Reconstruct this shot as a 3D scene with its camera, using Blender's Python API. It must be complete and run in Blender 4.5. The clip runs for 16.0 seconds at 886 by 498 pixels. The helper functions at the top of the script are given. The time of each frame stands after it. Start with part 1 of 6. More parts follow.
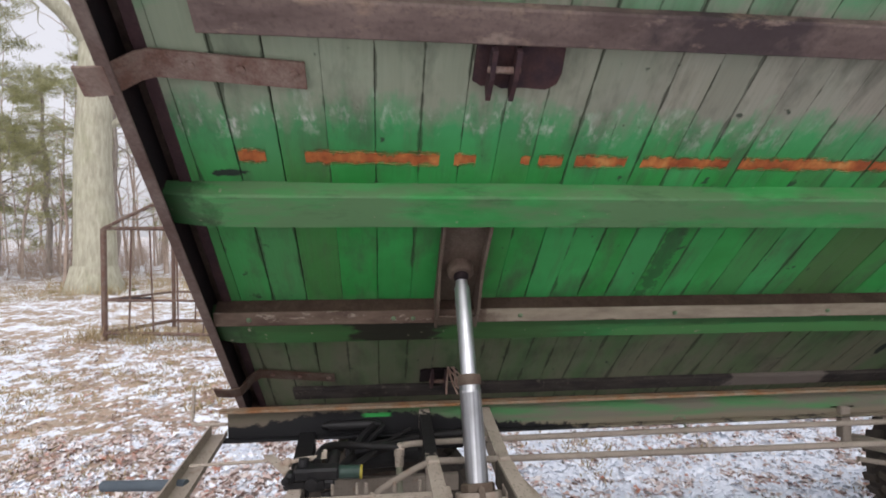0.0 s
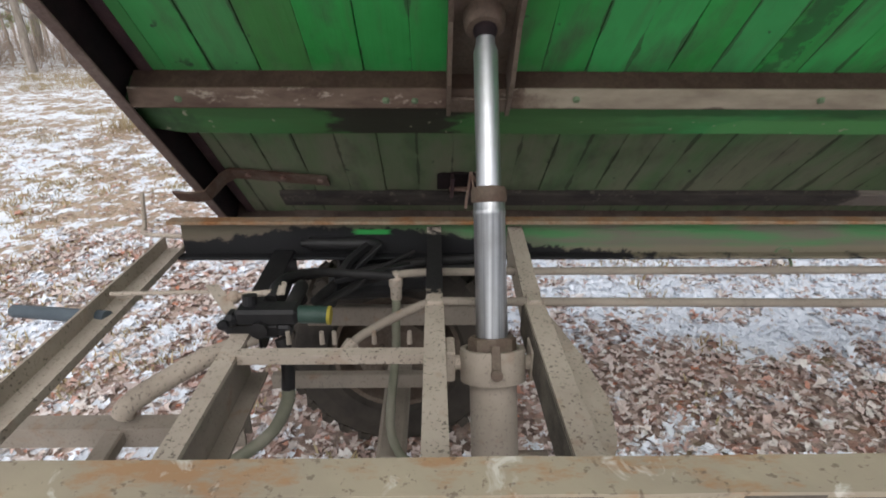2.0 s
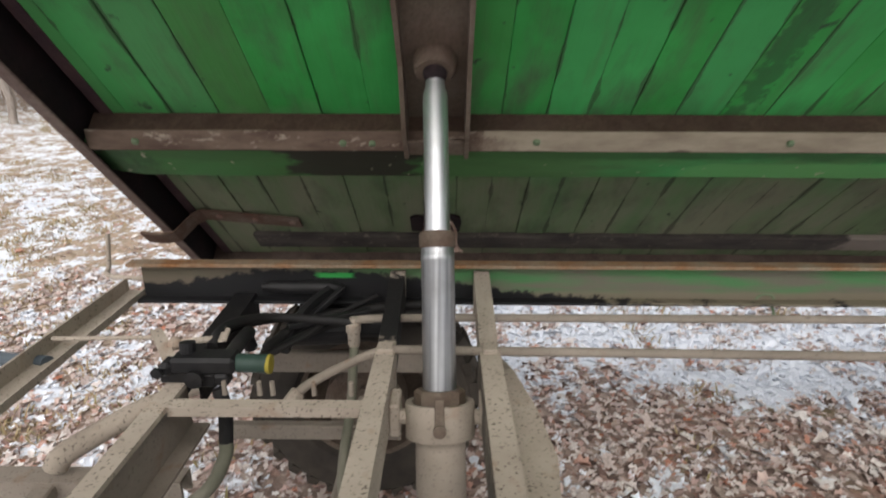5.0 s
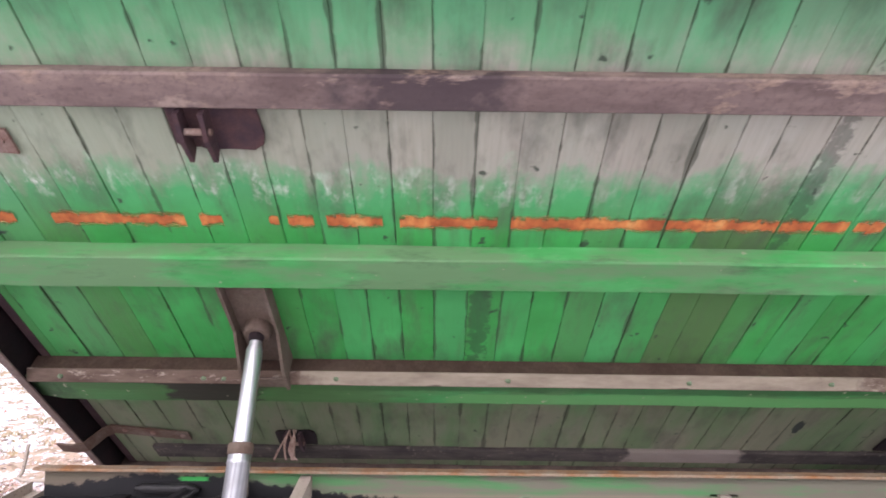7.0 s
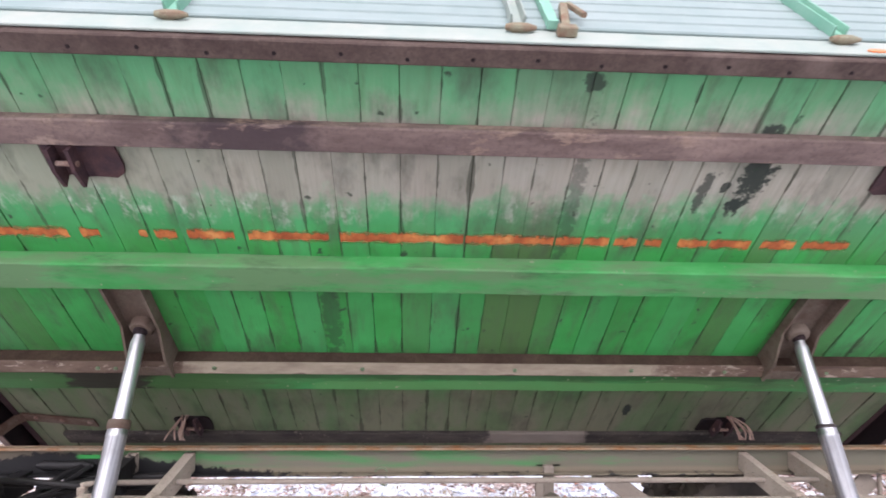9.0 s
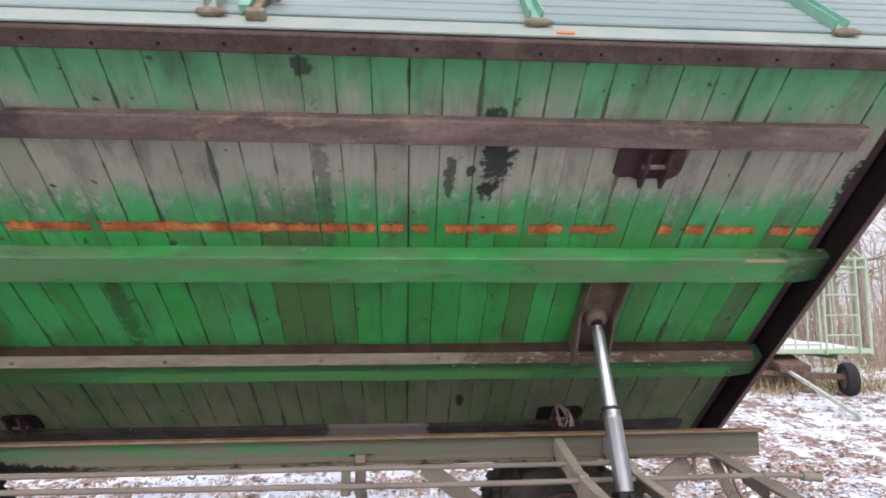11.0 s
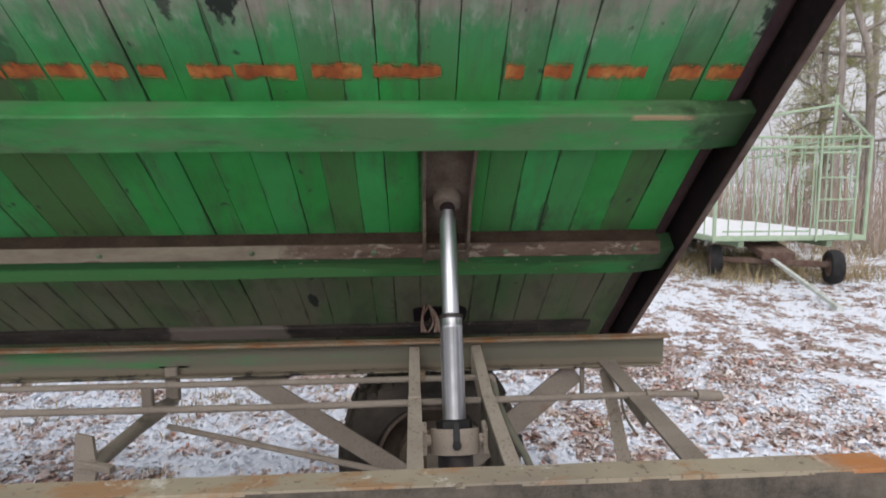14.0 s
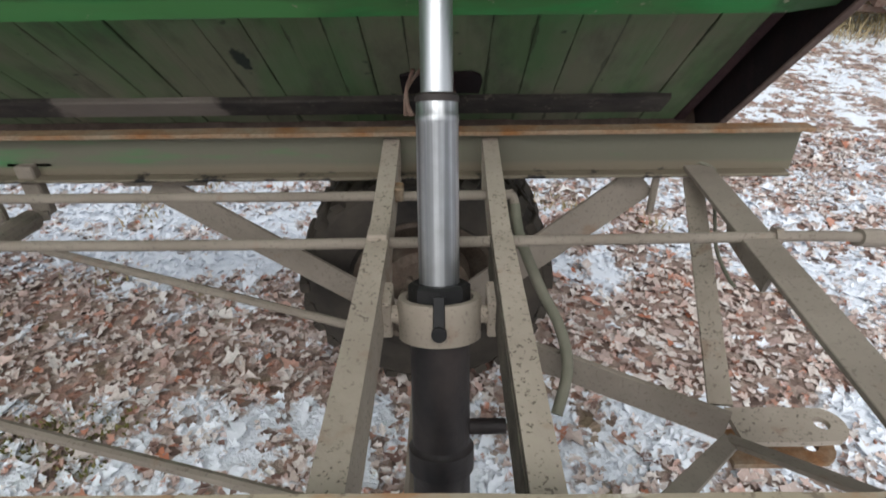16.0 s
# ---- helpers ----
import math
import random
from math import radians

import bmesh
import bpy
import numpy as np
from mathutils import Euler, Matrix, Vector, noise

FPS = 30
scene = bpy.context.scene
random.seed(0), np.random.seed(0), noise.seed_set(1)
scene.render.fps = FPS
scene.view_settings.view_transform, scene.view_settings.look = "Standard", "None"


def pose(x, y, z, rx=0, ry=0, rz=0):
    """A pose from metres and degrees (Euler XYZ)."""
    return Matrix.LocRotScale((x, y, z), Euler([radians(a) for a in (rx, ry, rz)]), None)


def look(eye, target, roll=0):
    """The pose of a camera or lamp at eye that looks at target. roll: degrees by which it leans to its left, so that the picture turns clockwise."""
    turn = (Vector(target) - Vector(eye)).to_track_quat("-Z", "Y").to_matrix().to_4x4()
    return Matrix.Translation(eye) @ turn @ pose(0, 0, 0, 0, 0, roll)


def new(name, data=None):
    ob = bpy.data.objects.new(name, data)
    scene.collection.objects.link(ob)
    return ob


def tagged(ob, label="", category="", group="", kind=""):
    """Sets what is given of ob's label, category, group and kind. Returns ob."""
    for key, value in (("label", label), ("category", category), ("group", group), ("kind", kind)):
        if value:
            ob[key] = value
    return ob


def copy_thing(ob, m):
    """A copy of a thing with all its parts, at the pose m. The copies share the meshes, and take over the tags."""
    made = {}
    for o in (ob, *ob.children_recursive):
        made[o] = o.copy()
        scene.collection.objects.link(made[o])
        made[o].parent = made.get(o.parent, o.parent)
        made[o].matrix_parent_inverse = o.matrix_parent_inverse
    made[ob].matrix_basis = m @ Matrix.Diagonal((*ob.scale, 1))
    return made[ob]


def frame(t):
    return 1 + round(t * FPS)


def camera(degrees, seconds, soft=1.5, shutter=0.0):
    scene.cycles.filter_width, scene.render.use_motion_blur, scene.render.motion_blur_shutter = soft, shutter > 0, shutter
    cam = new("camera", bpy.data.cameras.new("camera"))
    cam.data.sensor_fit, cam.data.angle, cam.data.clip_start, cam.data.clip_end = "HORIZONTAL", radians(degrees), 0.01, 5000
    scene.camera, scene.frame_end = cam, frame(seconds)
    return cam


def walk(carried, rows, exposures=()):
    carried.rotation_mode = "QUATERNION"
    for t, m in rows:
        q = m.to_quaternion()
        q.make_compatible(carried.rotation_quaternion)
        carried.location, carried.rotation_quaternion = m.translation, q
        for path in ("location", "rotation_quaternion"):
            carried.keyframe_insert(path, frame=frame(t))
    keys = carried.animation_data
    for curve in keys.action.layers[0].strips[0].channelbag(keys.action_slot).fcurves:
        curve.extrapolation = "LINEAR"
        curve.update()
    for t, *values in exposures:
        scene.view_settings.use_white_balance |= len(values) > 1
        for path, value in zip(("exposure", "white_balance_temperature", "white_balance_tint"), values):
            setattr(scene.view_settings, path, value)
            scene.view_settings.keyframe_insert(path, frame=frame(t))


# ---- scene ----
cam = camera(78.9, 16.0, soft=1.7, shutter=0.4)
PATH = [
    (0, (-0.314, -1.762, 1.656), (-0.084, 0.225, 1.608), 0.0),
    (0.5, (-0.182, -1.652, 1.668), (-0.022, 0.332, 1.474), 0.3),
    (1, (-0.146, -1.431, 1.621), (-0.028, 0.529, 1.242), 0.4),
    (1.5, (-0.142, -1.184, 1.562), (-0.074, 0.722, 0.958), 0.3),
    (2, (-0.127, -1.084, 1.509), (-0.092, 0.763, 0.742), 0.3),
    (2.5, (-0.114, -0.966, 1.494), (-0.116, 0.819, 0.592), -0.1),
    (3, (-0.091, -0.829, 1.453), (-0.089, 0.911, 0.466), -0.0),
    (3.2, (-0.100, -0.796, 1.443), (-0.098, 0.935, 0.441), -0.1),
    (5.3, (0.108, -1.140, 1.546), (0.093, 0.799, 1.058), 0.2),
    (5.5, (0.183, -1.222, 1.586), (0.181, 0.741, 1.206), 0.3),
    (6, (0.346, -1.402, 1.683), (0.364, 0.593, 1.540), 0.8),
    (6.5, (0.497, -1.621, 1.696), (0.564, 0.378, 1.722), 0.7),
    (7, (0.698, -1.742, 1.711), (0.708, 0.254, 1.838), 0.7),
    (7.5, (0.936, -1.805, 1.768), (0.925, 0.191, 1.884), 0.8),
    (8, (1.060, -1.921, 1.759), (1.075, 0.073, 1.908), 0.9),
    (8.5, (1.119, -2.020, 1.745), (1.185, -0.027, 1.896), 0.9),
    (9, (1.223, -2.168, 1.702), (1.327, -0.177, 1.854), 0.8),
    (9.5, (1.432, -2.258, 1.707), (1.566, -0.267, 1.836), 0.9),
    (9.7, (1.564, -2.281, 1.710), (1.706, -0.290, 1.824), 0.9),
    (11.8, (2.493, -2.195, 1.577), (2.623, -0.210, 1.789), -0.7),
    (12, (2.616, -2.186, 1.584), (2.738, -0.199, 1.772), -0.6),
    (12.5, (2.814, -2.147, 1.588), (2.935, -0.155, 1.716), -0.5),
    (13, (2.876, -2.029, 1.570), (3.000, -0.034, 1.629), -0.5),
    (13.5, (2.911, -1.821, 1.582), (3.038, 0.174, 1.522), -0.6),
    (14, (2.936, -1.653, 1.574), (3.043, 0.331, 1.341), -0.5),
    (14.5, (2.965, -1.424, 1.533), (3.040, 0.525, 1.089), -0.5),
    (15, (3.057, -1.047, 1.502), (3.079, 0.825, 0.800), -0.7),
    (15.5, (3.069, -0.857, 1.448), (3.066, 0.928, 0.546), -0.8),
    (16, (3.077, -0.791, 1.403), (3.061, 0.908, 0.348), -0.8),
]
EXPOSURES = [(0, 0.30, 6350, 16), (1.5, 0.27, 6380, 13), (3, 0.28, 6370, 10), (5.5, 0.43, 6680, 14), (6.5, 1.05, 6350, 25), (7.5, 1.36, 6250, 26), (8.5, 1.22, 6220, 26), (9.5, 0.93, 6230, 21),
             (12, 0.28, 6300, 19), (13.5, 0.11, 6350, 16), (14.5, 0.08, 6400, 12), (15.2, 0.20, 6420, 9), (16, 0.25, 6300, 9)]
walk(cam, [(t, look(eye, target, roll)) for t, eye, target, roll in PATH], EXPOSURES)

# ---- daylight: an even winter overcast ----
world = bpy.data.worlds.new("overcast")
scene.world = world
world.use_nodes = True
wn, wl = world.node_tree.nodes, world.node_tree.links
sky = wn.new("ShaderNodeTexSky")
sky.sky_type, sky.sun_disc = "NISHITA", False
sky.sun_elevation, sky.sun_rotation = radians(38), radians(200)
sky.dust_density, sky.air_density, sky.ozone_density = 6.0, 1.0, 1.0
grey = wn.new("ShaderNodeHueSaturation")
grey.inputs["Saturation"].default_value = 0.18
wl.new(sky.outputs[0], grey.inputs["Color"])
cloud = wn.new("ShaderNodeMix")
cloud.data_type = "RGBA"
cloud.inputs[0].default_value = 0.60
cloud.inputs[7].default_value = (5.0, 5.08, 5.2, 1)
wl.new(grey.outputs[0], cloud.inputs[6])
wl.new(cloud.outputs[2], wn["Background"].inputs[0])
wn["Background"].inputs[1].default_value = 0.16
sun_data = bpy.data.lights.new("sun", "SUN")
sun_data.energy, sun_data.angle, sun_data.color = 0.9, radians(30), (1.0, 0.97, 0.93)
sun = new("sun", sun_data)
sun.matrix_world = look((0, 0, 20), (-3, 8, 9))


# ---- node helpers ----
class Nodes:
    """A short way to write a node material."""

    def __init__(self, name, rough=0.8, metal=0.0, shine=0.25):
        self.mat = bpy.data.materials.new(name)
        self.mat.use_nodes = True
        self.t = self.mat.node_tree
        self.bsdf = self.t.nodes["Principled BSDF"]
        self.bsdf.inputs["Roughness"].default_value = rough
        self.bsdf.inputs["Metallic"].default_value = metal
        self.bsdf.inputs["Specular IOR Level"].default_value = 0.5 if metal else shine
        self.coord = self.t.nodes.new("ShaderNodeTexCoord").outputs["Object"]

    def put(self, sock, value):
        if isinstance(value, bpy.types.NodeSocket):
            self.t.links.new(value, sock)
        elif isinstance(value, tuple) and len(value) == 3 and sock.type == "RGBA":
            sock.default_value = (*value, 1)
        else:
            sock.default_value = value

    def world_coord(self):
        return self.t.nodes.new("ShaderNodeNewGeometry").outputs["Position"]

    def scaled(self, v, x, y, z):
        n = self.t.nodes.new("ShaderNodeMapping")
        self.put(n.inputs["Vector"], v)
        n.inputs["Scale"].default_value = (x, y, z)
        return n.outputs[0]

    def noise(self, scale, detail=4.0, rough=0.55, v=None, distort=0.0):
        n = self.t.nodes.new("ShaderNodeTexNoise")
        self.put(n.inputs["Vector"], self.coord if v is None else v)
        n.inputs["Scale"].default_value, n.inputs["Detail"].default_value = scale, detail
        n.inputs["Roughness"].default_value, n.inputs["Distortion"].default_value = rough, distort
        return n.outputs["Fac"]

    def cells(self, scale, v=None, out="Color"):
        n = self.t.nodes.new("ShaderNodeTexVoronoi")
        self.put(n.inputs["Vector"], self.coord if v is None else v)
        n.inputs["Scale"].default_value = scale
        return n.outputs[out]

    def ramp(self, fac, stops, smooth=False):
        n = self.t.nodes.new("ShaderNodeValToRGB")
        self.put(n.inputs[0], fac)
        e = n.color_ramp.elements
        while len(e) < len(stops):
            e.new(0.5)
        for k, (p, c) in enumerate(stops):
            e[k].position = p
            e[k].color = (c, c, c, 1) if isinstance(c, (int, float)) else (*c, 1)
        if smooth:
            n.color_ramp.interpolation = "EASE"
        return n.outputs[0]

    def mix(self, fac, a, b, mode="MIX"):
        n = self.t.nodes.new("ShaderNodeMix")
        n.data_type, n.blend_type = "RGBA", mode
        self.put(n.inputs[0], fac)
        self.put(n.inputs[6], a)
        self.put(n.inputs[7], b)
        return n.outputs[2]

    def math(self, op, a, b=0.0, clamp=False):
        n = self.t.nodes.new("ShaderNodeMath")
        n.operation, n.use_clamp = op, clamp
        self.put(n.inputs[0], a)
        self.put(n.inputs[1], b)
        return n.outputs[0]

    def axis(self, v, k):
        n = self.t.nodes.new("ShaderNodeSeparateXYZ")
        self.put(n.inputs[0], v)
        return n.outputs[k]

    def span(self, v, a, b, c=0.0, d=1.0):
        n = self.t.nodes.new("ShaderNodeMapRange")
        self.put(n.inputs[0], v)
        for k, x in enumerate((a, b, c, d)):
            n.inputs[k + 1].default_value = x
        return n.outputs[0]

    def warp(self, v, scale, amount):
        """Shifts a vector by smooth noise, for ragged outlines."""
        n = self.t.nodes.new("ShaderNodeTexNoise")
        self.put(n.inputs["Vector"], v)
        n.inputs["Scale"].default_value, n.inputs["Detail"].default_value = scale, 3.0
        k = self.t.nodes.new("ShaderNodeVectorMath")
        k.operation = "MULTIPLY_ADD"
        self.put(k.inputs[0], n.outputs["Color"])
        k.inputs[1].default_value = (amount, amount, amount)
        self.put(k.inputs[2], v)
        return k.outputs[0]

    def random(self):
        return self.t.nodes.new("ShaderNodeObjectInfo").outputs["Random"]

    def island(self):
        return self.t.nodes.new("ShaderNodeNewGeometry").outputs["Random Per Island"]

    def done(self, colour, bump=None, strength=0.3, distance=0.01, rough=None):
        self.put(self.bsdf.inputs["Base Color"], colour)
        if rough is not None:
            self.put(self.bsdf.inputs["Roughness"], rough)
        if bump is not None:
            n = self.t.nodes.new("ShaderNodeBump")
            n.inputs["Strength"].default_value, n.inputs["Distance"].default_value = strength, distance
            self.put(n.inputs["Height"], bump)
            self.t.links.new(n.outputs[0], self.bsdf.inputs["Normal"])
        return self.mat


# ---- materials ----
def plank_paint():
    """Green paint on boards, worn to grey wood in bands across the slope (object y runs up the slope)."""
    m = Nodes("worn_green_plank", 0.72, 0.0, 0.15)
    x, s = m.axis(m.coord, 0), m.axis(m.coord, 1)
    rnd = m.random()
    rnd2 = m.math("FRACT", m.math("MULTIPLY", rnd, 37.7))
    grain = m.noise(1.0, 6, 0.6, m.scaled(m.coord, 70, 4, 20))
    streak = m.noise(1.0, 4, 0.6, m.scaled(m.coord, 14, 2.4, 5))
    blot = m.noise(3.0, 5, 0.6)
    green = m.mix(m.ramp(blot, [(0.3, 0.0), (0.7, 1.0)]), (0.012, 0.200, 0.032), (0.028, 0.325, 0.066))
    green = m.mix(m.ramp(rnd, [(0.50, 0.0), (0.78, 0.50), (1.0, 0.92)]), green, (0.058, 0.118, 0.036))
    green = m.mix(m.ramp(rnd2, [(0.5, 0.0), (1.0, 0.45)]), green, (0.060, 0.340, 0.120))
    green = m.mix(m.span(s, 0.48, 0.75, 0.0, 0.5), green, (0.095, 0.335, 0.185))
    green = m.mix(m.ramp(streak, [(0.52, 0.0), (0.74, 0.55)]), green, (0.066, 0.105, 0.050))
    wood = m.mix(m.ramp(grain, [(0.3, 0.0), (0.7, 1.0)]), (0.275, 0.230, 0.195), (0.415, 0.358, 0.308))
    wood = m.mix(m.ramp(rnd2, [(0.3, 0.0), (1.0, 0.6)]), wood, (0.165, 0.140, 0.118))
    wood = m.mix(m.ramp(blot, [(0.5, 0.0), (0.75, 0.5)]), wood, (0.36, 0.34, 0.32))
    wood = m.mix(m.ramp(m.noise(2.2, 4, 0.6), [(0.35, 0.25), (0.65, 0.62)]), wood, (0.285, 0.290, 0.235))
    wood = m.mix(m.math("MULTIPLY", m.span(x, 0.9, -0.5), 0.45), wood, (0.215, 0.300, 0.185))
    # boards turn darker below -0.35: brown, with streaks of green algae
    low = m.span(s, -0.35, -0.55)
    algae_brown = m.mix(m.ramp(m.noise(1.0, 4, 0.6, m.scaled(m.coord, 3.2, 1.3, 3)), [(0.42, 0.0), (0.62, 1.0)]), (0.140, 0.118, 0.086), (0.062, 0.112, 0.042))
    wood = m.mix(m.math("MULTIPLY", low, 0.82), wood, algae_brown)
    wob = m.math("ADD", m.math("MULTIPLY", streak, 0.20), m.math("MULTIPLY", m.noise(7.0, 5, 0.7), 0.26))
    wob = m.math("ADD", wob, m.math("MULTIPLY", rnd2, 0.045))
    s2 = m.math("ADD", s, m.math("SUBTRACT", wob, 0.255))
    at = lambda v: (v + 1.3) / 2.7
    # the wood share above 1.17 dulls the green to stand in for glare
    band = m.ramp(m.span(s2, -1.3, 1.4), [(0.0, 0.92), (at(-0.62), 0.88), (at(-0.46), 0.60), (at(-0.2), 0.05), (at(0.64), 0.05),
                  (at(0.71), 0.45), (at(0.77), 0.95), (at(1.02), 0.92), (at(1.075), 0.60), (at(1.17), 0.20), (at(1.27), 0.12)])
    col = m.mix(band, green, wood)
    flake = m.ramp(m.noise(16, 4, 0.7, m.scaled(m.coord, 1, 0.45, 1)), [(0.52, 0.0), (0.62, 1.0)])
    near = m.ramp(m.span(s2, 0.55, 0.85), [(0.20, 0.0), (0.46, 0.75), (0.75, 0.0)])
    near = m.math("MULTIPLY", near, m.span(x, 1.4, 0.0, 0.45, 1.0))
    near = m.math("MULTIPLY", near, m.ramp(m.noise(1.3, 2, 0.5), [(0.36, 0.15), (0.55, 1.0)]))
    col = m.mix(m.math("MULTIPLY", flake, near), col, (0.56, 0.55, 0.50))
    dirt = m.ramp(m.noise(1.0, 5, 0.65, m.scaled(m.coord, 6, 2.6, 3)), [(0.50, 0.0), (0.74, 0.7)])
    col = m.mix(dirt, col, (0.060, 0.062, 0.048))
    # dark wet seams, broken and uneven, along both long edges of a board
    n = m.t.nodes.new("ShaderNodeAttribute")
    n.attribute_name = "across"
    rim = m.math("ABSOLUTE", m.math("SUBTRACT", n.outputs["Fac"], 0.5))
    ragged = m.noise(1.0, 4, 0.6, m.scaled(m.coord, 6.0, 4.0, 2))
    seam = m.math("ADD", m.span(rim, 0.34, 0.50), m.math("MULTIPLY", m.math("SUBTRACT", ragged, 0.5), 3.0))
    seam = m.math("ADD", seam, m.math("MULTIPLY", m.math("SUBTRACT", rnd2, 0.6), 0.5))
    col = m.mix(m.ramp(seam, [(0.85, 0.0), (1.40, 0.62)]), col, (0.036, 0.042, 0.028))
    # black oil and rot stains in a few places
    for x0, s0, rx, rs, k in ((2.480, 0.880, 0.065, 0.13, 0.95), (2.449, 0.735, 0.035, 0.05, 1.0), (2.385, 0.825, 0.018, 0.03, 0.9), (2.305, 0.80, 0.025, 0.10, 0.8), (3.93, 0.790, 0.04, 0.12, 0.95), (2.448, -0.745, 0.026, 0.06, 1.0), (2.45, 1.06, 0.05, 0.035, 0.9),
                              (0.85, 0.05, 0.045, 0.40, 0.55), (1.82, 0.70, 0.035, 0.40, 0.5), (1.794, 1.221, 0.045, 0.035, 0.8), (-0.80, 0.47, 0.06, 0.015, 1.0)):
        dx = m.math("DIVIDE", m.math("SUBTRACT", x, x0), rx)
        ds = m.math("DIVIDE", m.math("SUBTRACT", s, s0), rs)
        d = m.math("ADD", m.math("MULTIPLY", dx, dx), m.math("MULTIPLY", ds, ds))
        d = m.math("ADD", d, m.math("MULTIPLY", m.math("SUBTRACT", m.noise(26, 5, 0.65), 0.5), 4.4))
        col = m.mix(m.ramp(d, [(0.55, k), (1.0, 0.0)]), col, (0.028, 0.036, 0.030))
    spots = m.ramp(m.noise(14.0, 3, 0.5), [(0.69, 0.0), (0.73, 0.85)])
    col = m.mix(spots, col, (0.032, 0.045, 0.032))
    h = m.math("ADD", grain, m.math("MULTIPLY", seam, -0.5))
    return m.done(col, h, 0.35, 0.004, m.ramp(band, [(0.0, 0.55), (1.0, 0.9)]))


def beam_paint(name, dark=0.0):
    m = Nodes(name, 0.6, 0.0, 0.15)
    blot = m.noise(1.0, 5, 0.6, m.scaled(m.coord, 3.0, 7, 7))
    fine = m.noise(1.0, 5, 0.6, m.scaled(m.coord, 8, 60, 60))
    col = m.mix(m.ramp(blot, [(0.35, 0.0), (0.65, 1.0)]), tuple(c * (1 - 0.28 * dark) for c in (0.034, 0.255, 0.062)), tuple(c * (1 - 0.28 * dark) for c in (0.075, 0.330, 0.105)))
    worn = m.ramp(m.noise(1.0, 6, 0.65, m.scaled(m.coord, 2.2, 8, 8)), [(0.40, 0.0), (0.56, 0.80 + dark * 0.1)])
    col = m.mix(worn, col, (0.120 - 0.060 * dark, 0.195 - 0.055 * dark, 0.100 - 0.050 * dark))
    grime = m.ramp(m.noise(1.0, 6, 0.7, m.scaled(m.coord, 3.5, 11, 11)), [(0.54, 0.0), (0.78, 0.60)])
    col = m.mix(grime, col, (0.028, 0.034, 0.026))
    if not dark:
        x, s = m.axis(m.coord, 0), m.axis(m.coord, 1)
        bare = m.math("MINIMUM", m.math("SUBTRACT", 1.0, m.math("DIVIDE", m.math("ABSOLUTE", m.math("SUBTRACT", x, 3.72)), 0.12)),
                      m.math("SUBTRACT", 1.0, m.math("DIVIDE", m.math("ABSOLUTE", m.math("SUBTRACT", s, 0.424)), 0.010)))
        bare = m.math("ADD", bare, m.math("MULTIPLY", m.math("SUBTRACT", fine, 0.5), 0.5))
        col = m.mix(m.ramp(bare, [(0.10, 0.0), (0.25, 0.9)]), col, (0.42, 0.29, 0.18))
    if dark:
        x, s = m.axis(m.coord, 0), m.axis(m.coord, 1)
        rag = m.math("SUBTRACT", m.noise(1.0, 5, 0.65, m.scaled(m.coord, 3, 14, 8)), 0.5)
        # ragged darker green towards the beam's upper edge
        upper_dark = m.math("ADD", m.span(s, -0.345, -0.285), m.math("MULTIPLY", rag, 2.4))
        col = m.mix(m.ramp(upper_dark, [(0.45, 0.0), (0.75, 0.7)]), col, (0.022, 0.075, 0.026))
        fresh = m.math("ADD", m.span(s, -0.300, -0.345), m.math("MULTIPLY", rag, 1.6))
        fresh = m.math("MULTIPLY", fresh, m.math("MULTIPLY", m.span(x, 0.65, 0.85), m.span(x, 3.0, 2.5)))
        col = m.mix(m.ramp(fresh, [(0.35, 0.0), (0.55, 0.75)]), col, (0.082, 0.250, 0.078))
        dull = m.math("ADD", m.span(x, 0.9, 0.1), m.math("MULTIPLY", rag, 1.2))
        col = m.mix(m.ramp(dull, [(0.35, 0.0), (0.8, 0.72)]), col, (0.045, 0.105, 0.034))
        oil = m.math("SUBTRACT", 1.0, m.math("DIVIDE", m.math("ABSOLUTE", m.math("ADD", x, 0.25)), 0.27))
        oil = m.math("ADD", oil, m.math("MULTIPLY", m.math("SUBTRACT", m.noise(1.0, 5, 0.6, m.scaled(m.coord, 5, 12, 5)), 0.5), 1.6))
        col = m.mix(m.ramp(oil, [(0.25, 0.0), (0.42, 0.92)]), col, (0.024, 0.018, 0.016))
    ends = m.math("MAXIMUM", m.span(m.axis(m.coord, 0), 3.62, 4.0), m.span(m.axis(m.coord, 0), -0.72, -1.0))
    ends = m.math("ADD", ends, m.math("MULTIPLY", m.math("SUBTRACT", m.noise(9, 5, 0.7), 0.5), 1.6))
    col = m.mix(m.ramp(ends, [(0.40, 0.0), (0.75, 0.75)]), col, (0.026, 0.050, 0.024))
    chips = m.ramp(m.noise(26, 2, 0.6), [(0.70, 0.0), (0.73, 0.7)])
    col = m.mix(chips, col, (0.30, 0.27, 0.2))
    return m.done(col, m.math("ADD", fine, m.math("MULTIPLY", chips, -0.6)), 0.3, 0.004)


